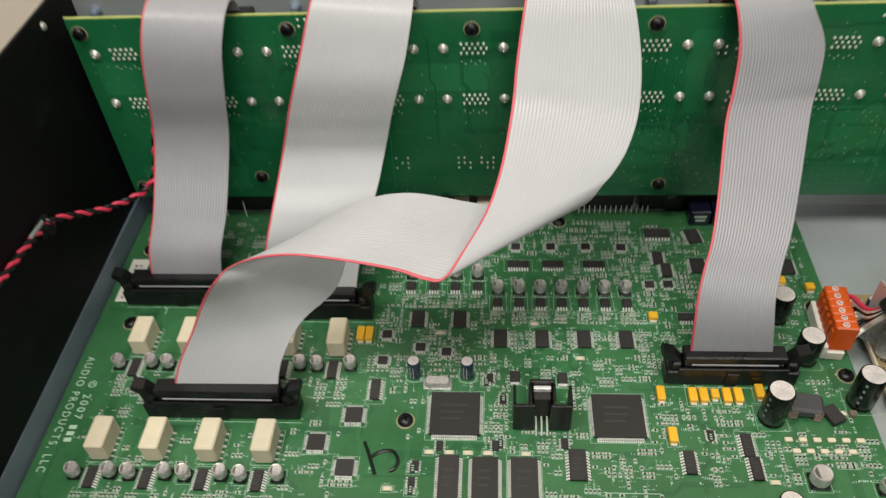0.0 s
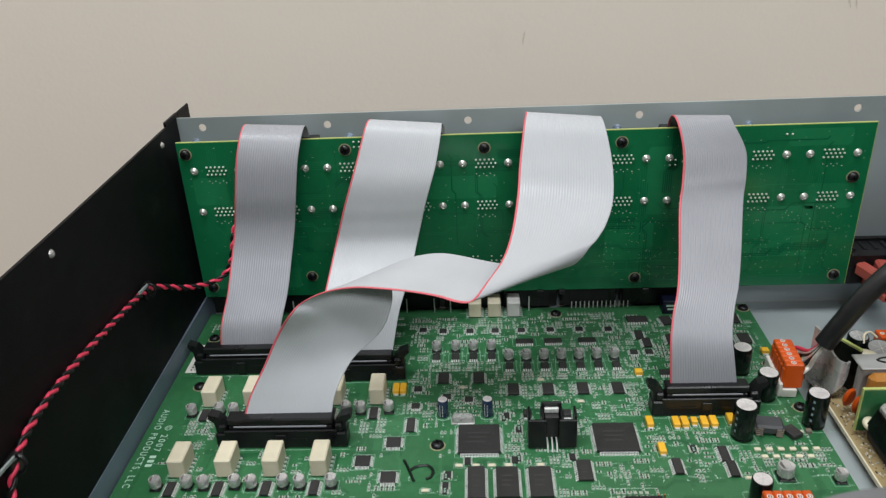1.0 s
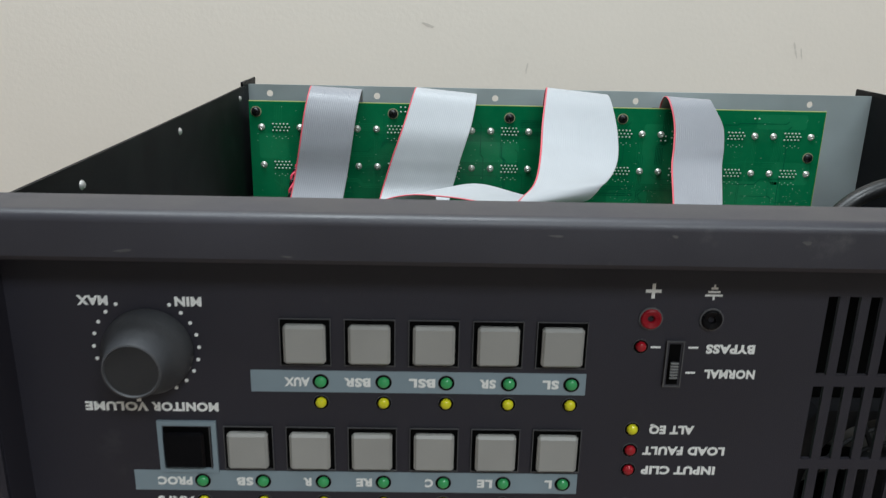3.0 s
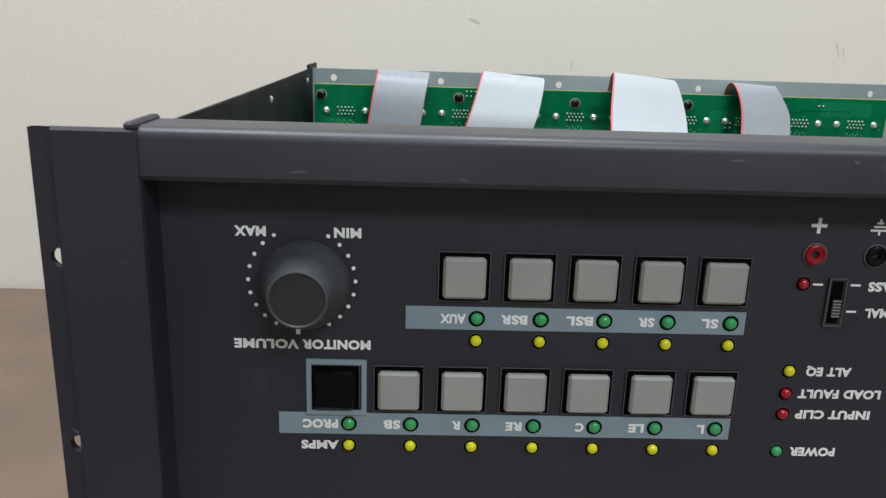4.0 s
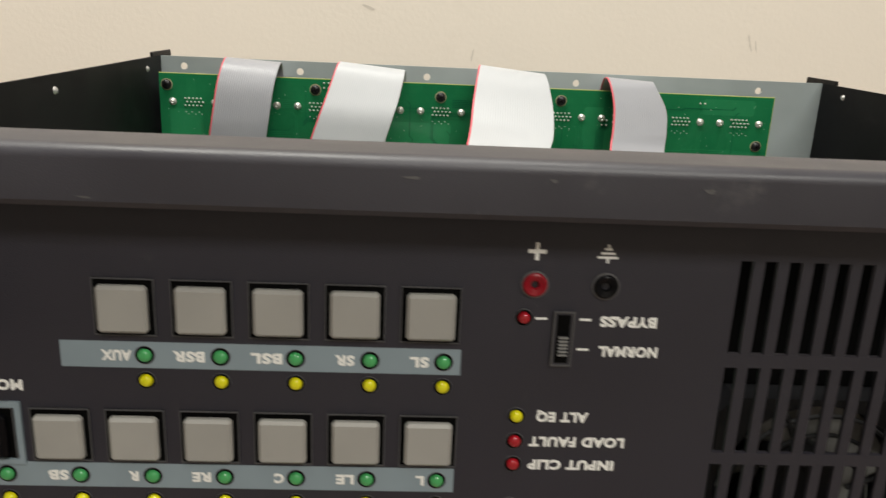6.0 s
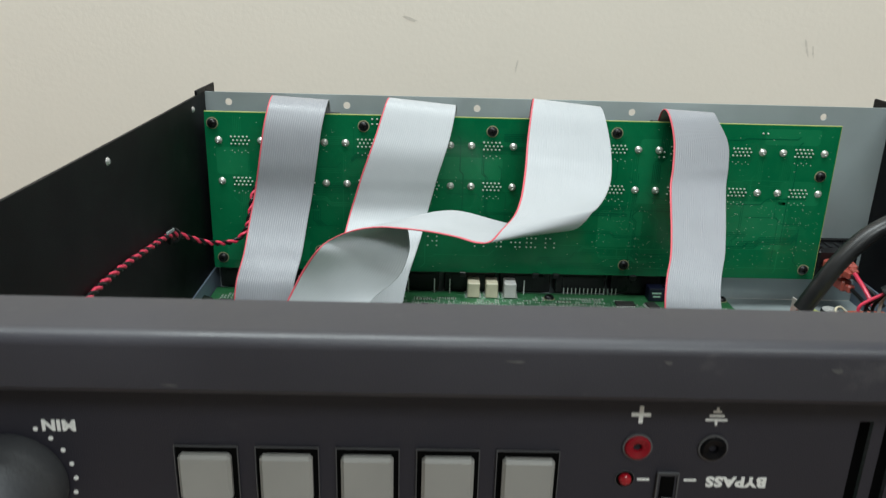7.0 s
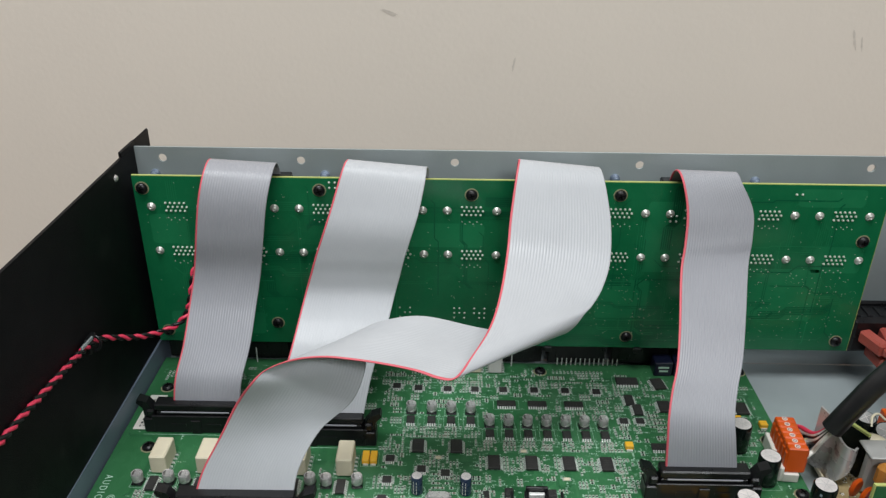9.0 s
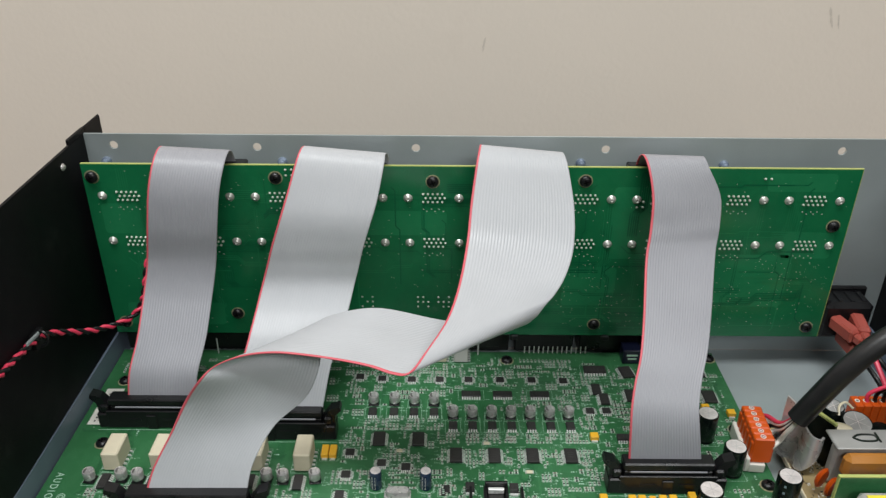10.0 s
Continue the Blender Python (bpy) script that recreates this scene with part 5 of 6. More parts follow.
for k in range(9):
    smd_x, smd_y = ((-0.0490, 0.1810), (-0.0270, 0.1815), (0.0000, 0.1830), (-0.0240, 0.2030), (-0.0295, 0.2140), (0.0570, 0.1880), (-0.0580, 0.1720), (-0.0590, 0.1650), (0.0655, 0.2260))[k]
    smd.box(smd_x - 0.0014, smd_x + 0.0014, smd_y - 0.0022, smd_y + 0.0022, 0.0001, 0.0007, 0)
    for q in range(4):
        for s in (-1, 1):
            smd.box(smd_x + s * 0.0018 - 0.0004, smd_x + s * 0.0018 + 0.0004, smd_y - 0.0020 + 0.0012 * q, smd_y - 0.0014 + 0.0012 * q, 0.0, 0.0005, 1)
FOOT += [(-0.0088, 0.1950, 0.0118, 0.0060), (0.0955, 0.2010, 0.0075, 0.0055), (0.1060, 0.1975, 0.0045, 0.0045), (-0.0515, 0.2105, 0.0065, 0.0030), (-0.1390, 0.1965, 0.0330, 0.0060), (-0.1744, 0.2580, 0.0275, 0.0060),
         (-0.1150, 0.2500, 0.0330, 0.0060), (0.0690, 0.2165, 0.0275, 0.0060), (0.1165, 0.2360, 0.0070, 0.0140), (-0.0636, 0.1925, 0.0048, 0.0048), (-0.1955, 0.2425, 0.0048, 0.0048), (0.1132, 0.2130, 0.0048, 0.0048),
         (-0.2070, 0.1970, 0.0070, 0.0330), (-0.2040, 0.2700, 0.0060, 0.0160), (-0.0725, 0.1775, 0.0080, 0.0070), (-0.0100, 0.2080, 0.0200, 0.0010)]


def free(x, y, w, d):
    return all(abs(x - a) > w + p or abs(y - c) > d + q for a, c, p, q in FOOT)


for x0, x1, y0, y1, tries in ((-0.082, 0.062, 0.205, 0.308, 850), (0.035, 0.118, 0.168, 0.305, 520), (-0.060, 0.036, 0.150, 0.212, 300), (-0.195, -0.085, 0.145, 0.232, 240), (-0.200, -0.080, 0.262, 0.312, 160)):
    for _ in range(tries):
        nx, ny, up = rng.randint(1, 4), rng.randint(1, 2), rng.random() < 0.6
        px, py = (0.0016, 0.0025) if up else (0.0025, 0.0016)
        x, y = rng.uniform(x0, x1), rng.uniform(y0, y1)
        w, d = nx * px / 2, ny * py / 2
        if free(x, y, w, d):
            FOOT.append((x, y, w + 0.0004, d + 0.0004))
            cluster(x - w + px / 2, y - d + py / 2, nx, ny, px, py, up, 0.95)
tagged(part("passive_component", smd, (CHIP, DULL_TIN, SILK, RESIST), board, smooth=0), kind="stuff")


# copper tracks under the mask, in bundles with slanted jogs
def track_bundle(geo, x, y, heading, count, pitch, width, legs, box, lift, put, slot):
    """Parallel tracks from (x, y): legs of (length, turn in eighths); put maps board u, v and a lift to a place."""
    for k in range(count):
        a = heading * math.pi / 4
        px, py = x - math.sin(a) * pitch * k, y + math.cos(a) * pitch * k
        for length, turn in legs:
            dx, dy = math.cos(a), math.sin(a)
            nx_, ny_ = px + dx * length, py + dy * length
            if not (box[0] < nx_ < box[1] and box[2] < ny_ < box[3] and box[0] < px < box[1] and box[2] < py < box[3]):
                break
            h = width / 2
            geo.add([put(px - dy * h, py + dx * h, lift), put(px + dy * h, py - dx * h, lift), put(nx_ + dy * h, ny_ - dx * h, lift), put(nx_ - dy * h, ny_ + dx * h, lift)], [(0, 1, 2, 3)], slot)
            px, py = nx_, ny_
            a += turn * math.pi / 4


def random_legs(lo, hi):
    t = rng.choice((-1, 1))
    return [(rng.uniform(lo, hi), t), (rng.uniform(0.0015, 0.006), -t), (rng.uniform(lo, hi), t), (rng.uniform(0.0015, 0.006), 0)]


tracks = Geo()
for k in range(150):
    slot = k % 2
    x, y = rng.uniform(-0.205, 0.115), rng.uniform(0.14, 0.314)
    track_bundle(tracks, x, y, rng.choice((0, 2, 4, 6)), rng.randint(2, 7), 0.00055, 0.00026, random_legs(0.006, 0.024), (-0.2105, 0.120, 0.130, 0.318), 0.000006 + 0.0000002 * k, lambda u, v, w: (u, v, w), slot)
tagged(part("copper_track", tracks, (GREEN_TRACK, GREEN_GAP), board, smooth=0), kind="stuff")


# six-way orange terminal on the board's side edge
def terminal_block(parent, x, y, ways, turn, pitch=0.0040, top=0.0195, half=0.0046):
    L = ways * pitch
    g = Geo()
    g.box(-half, half - 0.0020, -L / 2 - 0.001, L / 2 + 0.001, 0.0003, 0.0050, b=0.0003)
    g.box(-half - 0.0022, -half, -L / 2 - 0.001, L / 2 + 0.001, 0.0003, 0.0085, b=0.0005)
    base = part("terminal_header", g, WHITE_PLASTIC, parent, "white terminal header", at=(x, y, 0), turn=turn)
    for k in range(ways):
        q = Geo()
        yy = -L / 2 + pitch * (k + 0.5)
        q.box(-half, half, yy - pitch / 2 + 0.00005, yy + pitch / 2 - 0.00005, 0.0052, top, b=0.0006)
        q.box(-half - 0.0006, -half + 0.0004, yy - pitch * 0.32, yy + pitch * 0.32, 0.0052, top - 0.0030, b=0.0004)
        q.box(half - 0.0004, half + 0.0006, yy - pitch * 0.32, yy + pitch * 0.32, 0.0052, top - 0.0020, b=0.0004)
        # White ring paints the screw hole's highlight, dark red its shaded inside.
        q.lathe([(0.0013, -0.0002), (0.0013, 0.00015), (0.0009, 0.00015), (0.0008, 0.0001), (0.0, 0.0001)], 12, 1, pose(-0.0004, yy, top), [3, 3, 1, 1])
        q.box(-0.0009, 0.0001, yy - 0.0004, yy + 0.0002, top - 0.0006, top + 0.0002, 2)
        part("terminal_way", q, (ORANGE, SOCKET_RED, TIN, WHITE_PLASTIC), base, "orange plastic terminal way")
    return base


terminal_block(board, 0.1162, 0.2385, 6, -4)
terminal_block(board, 0.0840, 0.1440, 5, 90, top=0.0130, half=0.0036)
# ---- rear circuit board, standing on edge ----
YR = 0.3135
rear = thing("rear_circuit_board", "green rear connector board standing upright, solder side showing", "circuit board", (0, YR, 0.0365))
ZR = -0.0365
g = Geo()
g.box(-0.2108, 0.1755, 0.0, 0.0016, 0.0365 + ZR, 0.1362 + ZR, 0)
part("board", g, GREEN_REAR, rear)
g = Geo()
g.box(-0.2108, 0.1755, 0.0002, 0.0014, 0.1362 + ZR, 0.1366 + ZR, 0)
g.box(0.1755, 0.1759, 0.0002, 0.0014, 0.0365 + ZR, 0.1366 + ZR, 0)
part("board_rim", g, EDGE, rear, "pale raw board edge")
TO_FRONT = pose(0, 0, 0, 90, 0, 0)
for x, z in ((-0.2062, 0.1295), (-0.1152, 0.1297), (-0.0372, 0.1283), (0.0388, 0.1292), (0.1678, 0.1050), (0.1680, 0.0430), (0.0512, 0.0438), (-0.1430, 0.0495), (-0.2050, 0.0435)):
    black_screw(rear, x, 0.0, z + ZR, TO_FRONT, 0.0030, 0.0036)

joint = Geo()
joint.lathe([(0.0023, 0.0), (0.0023, 0.0002), (0.0019, 0.0007), (0.0012, 0.0014), (0.0008, 0.0017), (0.0005, 0.0014), (0.0, 0.0014)], 16, 0, TO_FRONT)
joint_mesh = joint.mesh("solder_joint", SOLDER)
pins = Geo()
for row, z in ((0, 0.1192), (1, 0.0937)):
    for k in range(10):
        xc = -0.1902 + 0.03836 * k + (0.0006 if row else 0.0)
        for dx in (-0.0128, 0.0128):
            part("solder_joint", None, None, rear, at=(xc + dx, 0.0, z + ZR), mesh=joint_mesh)
        for r in range(3):
            for c in range(5):
                px = xc - 0.0052 + 0.0024 * c + (0.0012 if r == 1 else 0.0)
                pz = z + 0.0022 - 0.0022 * r
                pins.lathe([(0.00070, 0.0), (0.00050, 0.0007), (0.00022, 0.0011), (0.0, 0.0011)], 6, 0, pose(px, 0, pz + ZR, 90, 0, 0))
        for c in range(6):
            pins.lathe([(0.00035, 0.0), (0.00025, 0.0002), (0.0, 0.0002)], 6, 0, pose(xc - 0.005 + 0.002 * c + rng.uniform(-0.0005, 0.0005), 0, z - 0.0062 - 0.0012 * (c % 2) + ZR, 90, 0, 0))
for x0, z0 in ((-0.160, 0.130), (0.066, 0.115), (-0.110, 0.131), (0.128, 0.131)):
    for r in range(1 if x0 > 0.1 else 2):
        for c in range(2 if x0 > 0.05 else 3):
            pins.lathe([(0.0007, 0.0), (0.0005, 0.0006), (0.0, 0.0008)], 6, 0, pose(x0 + 0.0030 * c, 0, z0 + 0.003 * r + ZR, 90, 0, 0))
for x0 in (-0.075, -0.045, -0.034, -0.022, -0.012, 0.0):
    for r in range(3):
        for c in range(3):
            if rng.random() < 0.75:
                pins.lathe([(0.0006, 0.0), (0.0004, 0.0004), (0.0, 0.0005)], 6, 0, pose(x0 + 0.0028 * c, 0, 0.0545 + 0.003 * r + ZR, 90, 0, 0))
for _ in range(680):
    x = rng.uniform(-0.207, 0.172)
    z = 0.04 + 0.094 * rng.random()
    if rng.random() < 0.5:
        x, z = rng.uniform(0.03, 0.172), rng.uniform(0.042, 0.086)
    s = rng.choice((0.00011, 0.00015, 0.00022))
    pins.add([(x - s, -0.00016, z - s * 0.7 + ZR), (x + s, -0.00016, z - s * 0.7 + ZR), (x + s, -0.00016, z + s * 0.7 + ZR), (x - s, -0.00016, z + s * 0.7 + ZR)], [(0, 1, 2, 3)], 0)
tagged(part("solder_point", pins, VIA, rear, smooth=50), kind="stuff")
# copper tracks under the mask
runs = Geo()
for k in range(120):
    slot = k % 2
    x, z = rng.uniform(-0.205, 0.172), rng.uniform(0.040, 0.134)
    if k % 3 == 0:
        x, z = rng.uniform(0.03, 0.172), rng.uniform(0.040, 0.088)
    track_bundle(runs, x, z, rng.choice((0, 2, 4, 6)), rng.choice((1, 1, 2, 3, 5)), 0.0011, rng.choice((0.0003, 0.0004, 0.0006)), random_legs(0.008, 0.034), (-0.208, 0.173, 0.038, 0.135), 0.00007 + 0.0000004 * k, lambda u, v, w: (u, -w, v + ZR), slot)
tagged(part("copper_track", runs, (GREEN_POUR, REAR_GAP), rear, smooth=0), kind="stuff")
# copper areas that show through the mask
for x0, x1, z0, z1 in ((0.0980, 0.1500, 0.0560, 0.0880), (0.1060, 0.1420, 0.0600, 0.0840), (0.1440, 0.1700, 0.0860, 0.1010), (-0.2050, -0.1860, 0.0980, 0.1150), (-0.2020, -0.1500, 0.0420, 0.0560), (-0.1240, -0.0860, 0.0480, 0.0880), (0.0320, 0.0600, 0.0560, 0.0800), (0.0540, 0.0760, 0.0850, 0.1260), (0.1300, 0.1640, 0.1240, 0.1340), (-0.0800, -0.0300, 0.0980, 0.1120)):
    g = Geo()
    r, ring = 0.0022, []
    for cx, cz, a0 in ((x1 - r, z1 - r, 0), (x0 + r, z1 - r, 90), (x0 + r, z0 + r, 180), (x1 - r, z0 + r, 270)):
        ring += [(cx + r * math.cos(radians(a0 + 22.5 * k)), cz + r * math.sin(radians(a0 + 22.5 * k))) for k in range(5)]
    n = len(ring)
    lift = 0.00002 + 0.00003 * (x0 == 0.1060)
    g.add([(x, y, z + ZR) for y in (-lift, 0.0) for x, z in ring], [tuple(range(n))[::-1]] + [(i, (i + 1) % n, n + (i + 1) % n, n + i) for i in range(n)])
    part("copper_area", g, GREEN_POUR, rear, smooth=0)
# connector bodies between board and rear panel
for k in range(10):
    xc = -0.1902 + 0.03836 * k
    g = Geo()
    g.box(xc - 0.0165, xc + 0.0165, 0.0018, 0.0172, 0.0850 + ZR, 0.1280 + ZR, b=0.001)
    part("panel_connector", g, BLACK_PLASTIC, rear, "black panel connector body")
for x in (-0.1500, -0.0800, 0.0050, 0.0800):
    g = Geo()
    g.box(x - 0.020, x + 0.020, 0.0018, 0.0090, 0.1290 + ZR, 0.1362 + ZR, b=0.0006)
    part("cable_socket", g, BLACK_PLASTIC, rear, "black ribbon cable socket")
for x in (-0.0520, -0.0050, 0.0080, 0.0580):
    g = Geo()
    g.box(x - 0.0020, x + 0.0020, -0.0022, 0.0, 0.0340 + ZR, 0.0372 + ZR, b=0.0004)
    part("clip", g, BLACK_PLASTIC, rear)

# dark socket strip under the rear board
strip = thing("rear_socket_strip", "row of black connector housings along the rear panel", "connector", (0, 0.3265, ZB))
for k in range(9):
    x = -0.193 + 0.0365 * k
    g = Geo()
    g.box(x - 0.0165, x + 0.0165, -0.0060, 0.0044, 0.0, 0.0158, b=0.0006)
    g.box(x - 0.0120, x + 0.0120, -0.0064, -0.0060, 0.0030, 0.0120, b=0.0001)
    part("housing", g, BLACK_PLASTIC, strip)

# ---- ribbon cables ----
def ribbon(rows, wires, label, steps=8, mat=None, edge=RIBBON_RED):
    """A flat cable from rows of its two edges (red edge first); every wire is a rounded ridge."""
    mat = mat or (CABLE if wires == 26 else PALE_CABLE)
    ridge = 0.00018 if wires == 26 else 0.00011
    pts = spline([(*a, *b) for a, b in rows], steps)
    red = [Vector(p[:3]) for p in pts]
    far = [Vector(p[3:]) for p in pts]
    n = len(pts)
    sub = 4
    cols = wires * sub
    normals = []
    for i in range(n):
        j, k = max(i - 1, 0), min(i + 1, n - 1)
        along = ((red[k] + far[k]) - (red[j] + far[j])).normalized()
        normals.append((far[i] - red[i]).cross(along).normalized())
    for i in range(1, n):
        if normals[i].dot(normals[i - 1]) < 0:
            normals[i] = -normals[i]
    body, stripe = Geo(), Geo()
    half = 0.00030

    def strip(geo, c0, c1):
        w = c1 - c0 + 1
        o = len(geo.v)
        for side in (1, -1):
            for i in range(n):
                for c in range(c0, c1 + 1):
                    u = c / cols
                    bulge = half + ridge * abs(math.sin(math.pi * c / sub))
                    if c in (0, cols):
                        bulge = 0.00012
                    geo.v.append(tuple(red[i].lerp(far[i], u) + side * bulge * normals[i]))
        s = n * w
        for i in range(n - 1):
            for c in range(w - 1):
                a = o + i * w + c
                geo.f.append((a, a + 1, a + w + 1, a + w))
                geo.f.append((a + s, a + w + s, a + w + 1 + s, a + 1 + s))
            for c in (0, w - 1):
                a = o + i * w + c
                geo.f.append((a, a + w, a + w + s, a + s))
        geo.k += [0] * (len(geo.f) - len(geo.k))

    strip(stripe, 0, sub - 1)
    strip(body, sub - 1, cols)
    ob = thing("ribbon_cable", label, "cable", tuple(red[-1].lerp(far[-1], 0.5)), group="grey ribbon cables")
    back = tuple(-c for c in ob.location)
    part("flat_cable", body, mat, ob, at=back, smooth=75)
    part("edge_wire", stripe, edge, ob, "" if edge is mat else "red marked edge wire", at=back, smooth=75)
    return ob


def hung(profile, lefts, width, drop, wires, label):
    rows = [((x, y, z), (x + w, y, z - d)) for (y, z), x, w, d in zip(profile, lefts, width, drop)]
    return ribbon(rows, wires, label)


# profiles go from behind the board over its top edge down to the header
hung([(0.3205, 0.112), (0.32, 0.131), (0.3165, 0.1425), (0.308, 0.1473), (0.2985, 0.1435), (0.2925, 0.1315), (0.2905, 0.1131), (0.2912, 0.0933), (0.286, 0.0773), (0.273, 0.0612), (0.262, 0.0483), (0.258, 0.0345)],
     [-0.169, -0.169, -0.169, -0.1686, -0.1692, -0.1714, -0.1743, -0.178, -0.1808, -0.1823, -0.1848, -0.1862], [0.0335, 0.0335, 0.0335, 0.0335, 0.0335, 0.0336, 0.0339, 0.0343, 0.0344, 0.0341, 0.0337, 0.0335], [0, 0, 0.0014, 0.0018, 0.0018, 0.0008, 0, 0, 0, 0, 0, 0], 26,
     "grey ribbon cable with red edge draped over the rear board")
hung([(0.3205, 0.112), (0.32, 0.13), (0.317, 0.1425), (0.31, 0.1475), (0.302, 0.1445), (0.2938, 0.1289), (0.2895, 0.1177), (0.2885, 0.1047), (0.2885, 0.0939), (0.2868, 0.0839), (0.2785, 0.0744), (0.2665, 0.0655), (0.2575, 0.0548), (0.25, 0.0345)],
     [-0.099, -0.099, -0.099, -0.1, -0.1018, -0.1066, -0.1104, -0.1149, -0.1182, -0.1212, -0.1236, -0.1257, -0.1285, -0.1325], [0.04, 0.04, 0.04, 0.04, 0.0414, 0.0432, 0.0437, 0.0445, 0.0452, 0.0456, 0.0454, 0.044, 0.043, 0.0428], [0, 0, 0.0025, 0.0036, 0.0034, 0.0018, 0.0012, 0.0005, 0.0004, 0.0002, 0.0, 0.0, 0.0, 0.0], 34,
     "grey ribbon cable with red edge slanting down from rear board")
ribbon([((0.0640, 0.3205, 0.112), (0.0955, 0.3205, 0.112)), ((0.0640, 0.3200, 0.130), (0.0955, 0.3200, 0.130)), ((0.0640, 0.3160, 0.1405), (0.0955, 0.3170, 0.1395)),
        ((0.0642, 0.3080, 0.1450), (0.0950, 0.3110, 0.1430)), ((0.0655, 0.3000, 0.1410), (0.0965, 0.3060, 0.1395)), ((0.0672, 0.2930, 0.1290), (0.1025, 0.3010, 0.1270)),
        ((0.0662, 0.2860, 0.1150), (0.1025, 0.2950, 0.1140)), ((0.0638, 0.2780, 0.1045), (0.1002, 0.2880, 0.1030)), ((0.0596, 0.2540, 0.0870), (0.0934, 0.2620, 0.0865)),
        ((0.0562, 0.2390, 0.0770), (0.0880, 0.2440, 0.0770)), ((0.0528, 0.2300, 0.0695), (0.0836, 0.2330, 0.0695)), ((0.0508, 0.2230, 0.0610), (0.0810, 0.2240, 0.0610)),
        ((0.0506, 0.2190, 0.0510), (0.0816, 0.2190, 0.0510)), ((0.0514, 0.2165, 0.0345), (0.0842, 0.2165, 0.0345))], 26,
       "grey ribbon cable with red edge creased down to a header")
ribbon([((-0.0160, 0.3205, 0.112), (0.0262, 0.3205, 0.112)),
        ((-0.0150, 0.3200, 0.131), (0.0260, 0.3200, 0.129)),
        ((-0.0145, 0.3165, 0.1445), (0.0260, 0.3170, 0.1410)),
        ((-0.0148, 0.3080, 0.1492), (0.0262, 0.3085, 0.1452)),
        ((-0.0165, 0.2990, 0.1442), (0.0278, 0.3000, 0.1398)),
        ((-0.0192, 0.2870, 0.1285), (0.0300, 0.2890, 0.1250)),
        ((-0.0210, 0.2745, 0.1155), (0.0290, 0.2765, 0.1110)),
        ((-0.0250, 0.2520, 0.1055), (0.0240, 0.2630, 0.1040)),
        ((-0.0305, 0.2310, 0.1008), (0.0185, 0.2545, 0.0995)),
        ((-0.0390, 0.2110, 0.0988), (0.0140, 0.2495, 0.0972)),
        ((-0.0455, 0.2005, 0.0962), (0.0095, 0.2462, 0.0930)),
        ((-0.0520, 0.2012, 0.0954), (0.0030, 0.2455, 0.0888)),
        ((-0.0610, 0.2035, 0.0972), (-0.0130, 0.2450, 0.0885)),
        ((-0.0730, 0.2050, 0.0990), (-0.0340, 0.2445, 0.0922)),
        ((-0.0870, 0.2070, 0.0998), (-0.0590, 0.2435, 0.0985)),
        ((-0.1000, 0.2085, 0.0998), (-0.0770, 0.2415, 0.0970)),
        ((-0.1130, 0.2095, 0.0972), (-0.0860, 0.2385, 0.0935)),
        ((-0.1245, 0.2098, 0.0918), (-0.0850, 0.2335, 0.0878)),
        ((-0.1306, 0.2065, 0.0867), (-0.0846, 0.2270, 0.0805)),
        ((-0.1382, 0.208, 0.0748), (-0.0897, 0.2190, 0.0698)),
        ((-0.1459, 0.206, 0.0596), (-0.1032, 0.2120, 0.0592)),
        ((-0.1536, 0.201, 0.0456), (-0.1118, 0.203, 0.0462)),
        ((-0.1575, 0.1965, 0.0345), (-0.1145, 0.1965, 0.0345))], 34,
       "grey ribbon cable with red edge, twisted and folded across others", 7)

# grey cable arching behind the front panel
ARCH = ((0.029, 0.050), (0.0305, 0.080), (0.0350, 0.0960), (0.0445, 0.1083), (0.0518, 0.1132), (0.0608, 0.1161), (0.0714, 0.1172), (0.092, 0.1165), (0.110, 0.1090), (0.122, 0.093), (0.127, 0.060))
ribbon([((x, 0.061, z), (x, 0.032, z - 0.003)) for x, z in ARCH], 28, "mid-grey flat cable arching up behind the front panel", mat=DARK_CABLE, edge=DARK_CABLE)
# short cable with its black plug
ribbon([((-0.0240, 0.1030, 0.0570), (-0.0640, 0.1030, 0.0570)), ((-0.0240, 0.1090, 0.0585), (-0.0640, 0.1090, 0.0590)), ((-0.0240, 0.1170, 0.0570), (-0.0640, 0.1170, 0.0575)), ((-0.0240, 0.1230, 0.0500), (-0.0640, 0.1230, 0.0500)), ((-0.0240, 0.1250, 0.0300), (-0.0640, 0.1250, 0.0300))], 30,
       "short grey ribbon cable bent over near the front edge")
g = Geo()
g.box(-0.0225, -0.0120, 0.1060, 0.1220, 0.0440, 0.0540, b=0.0008)
g.box(-0.0205, -0.0140, 0.1090, 0.1190, 0.0205, 0.0440, b=0.0006)
solo("cable_plug", g, BLACK_PLASTIC, "black cable plug standing on the main board", "connector")

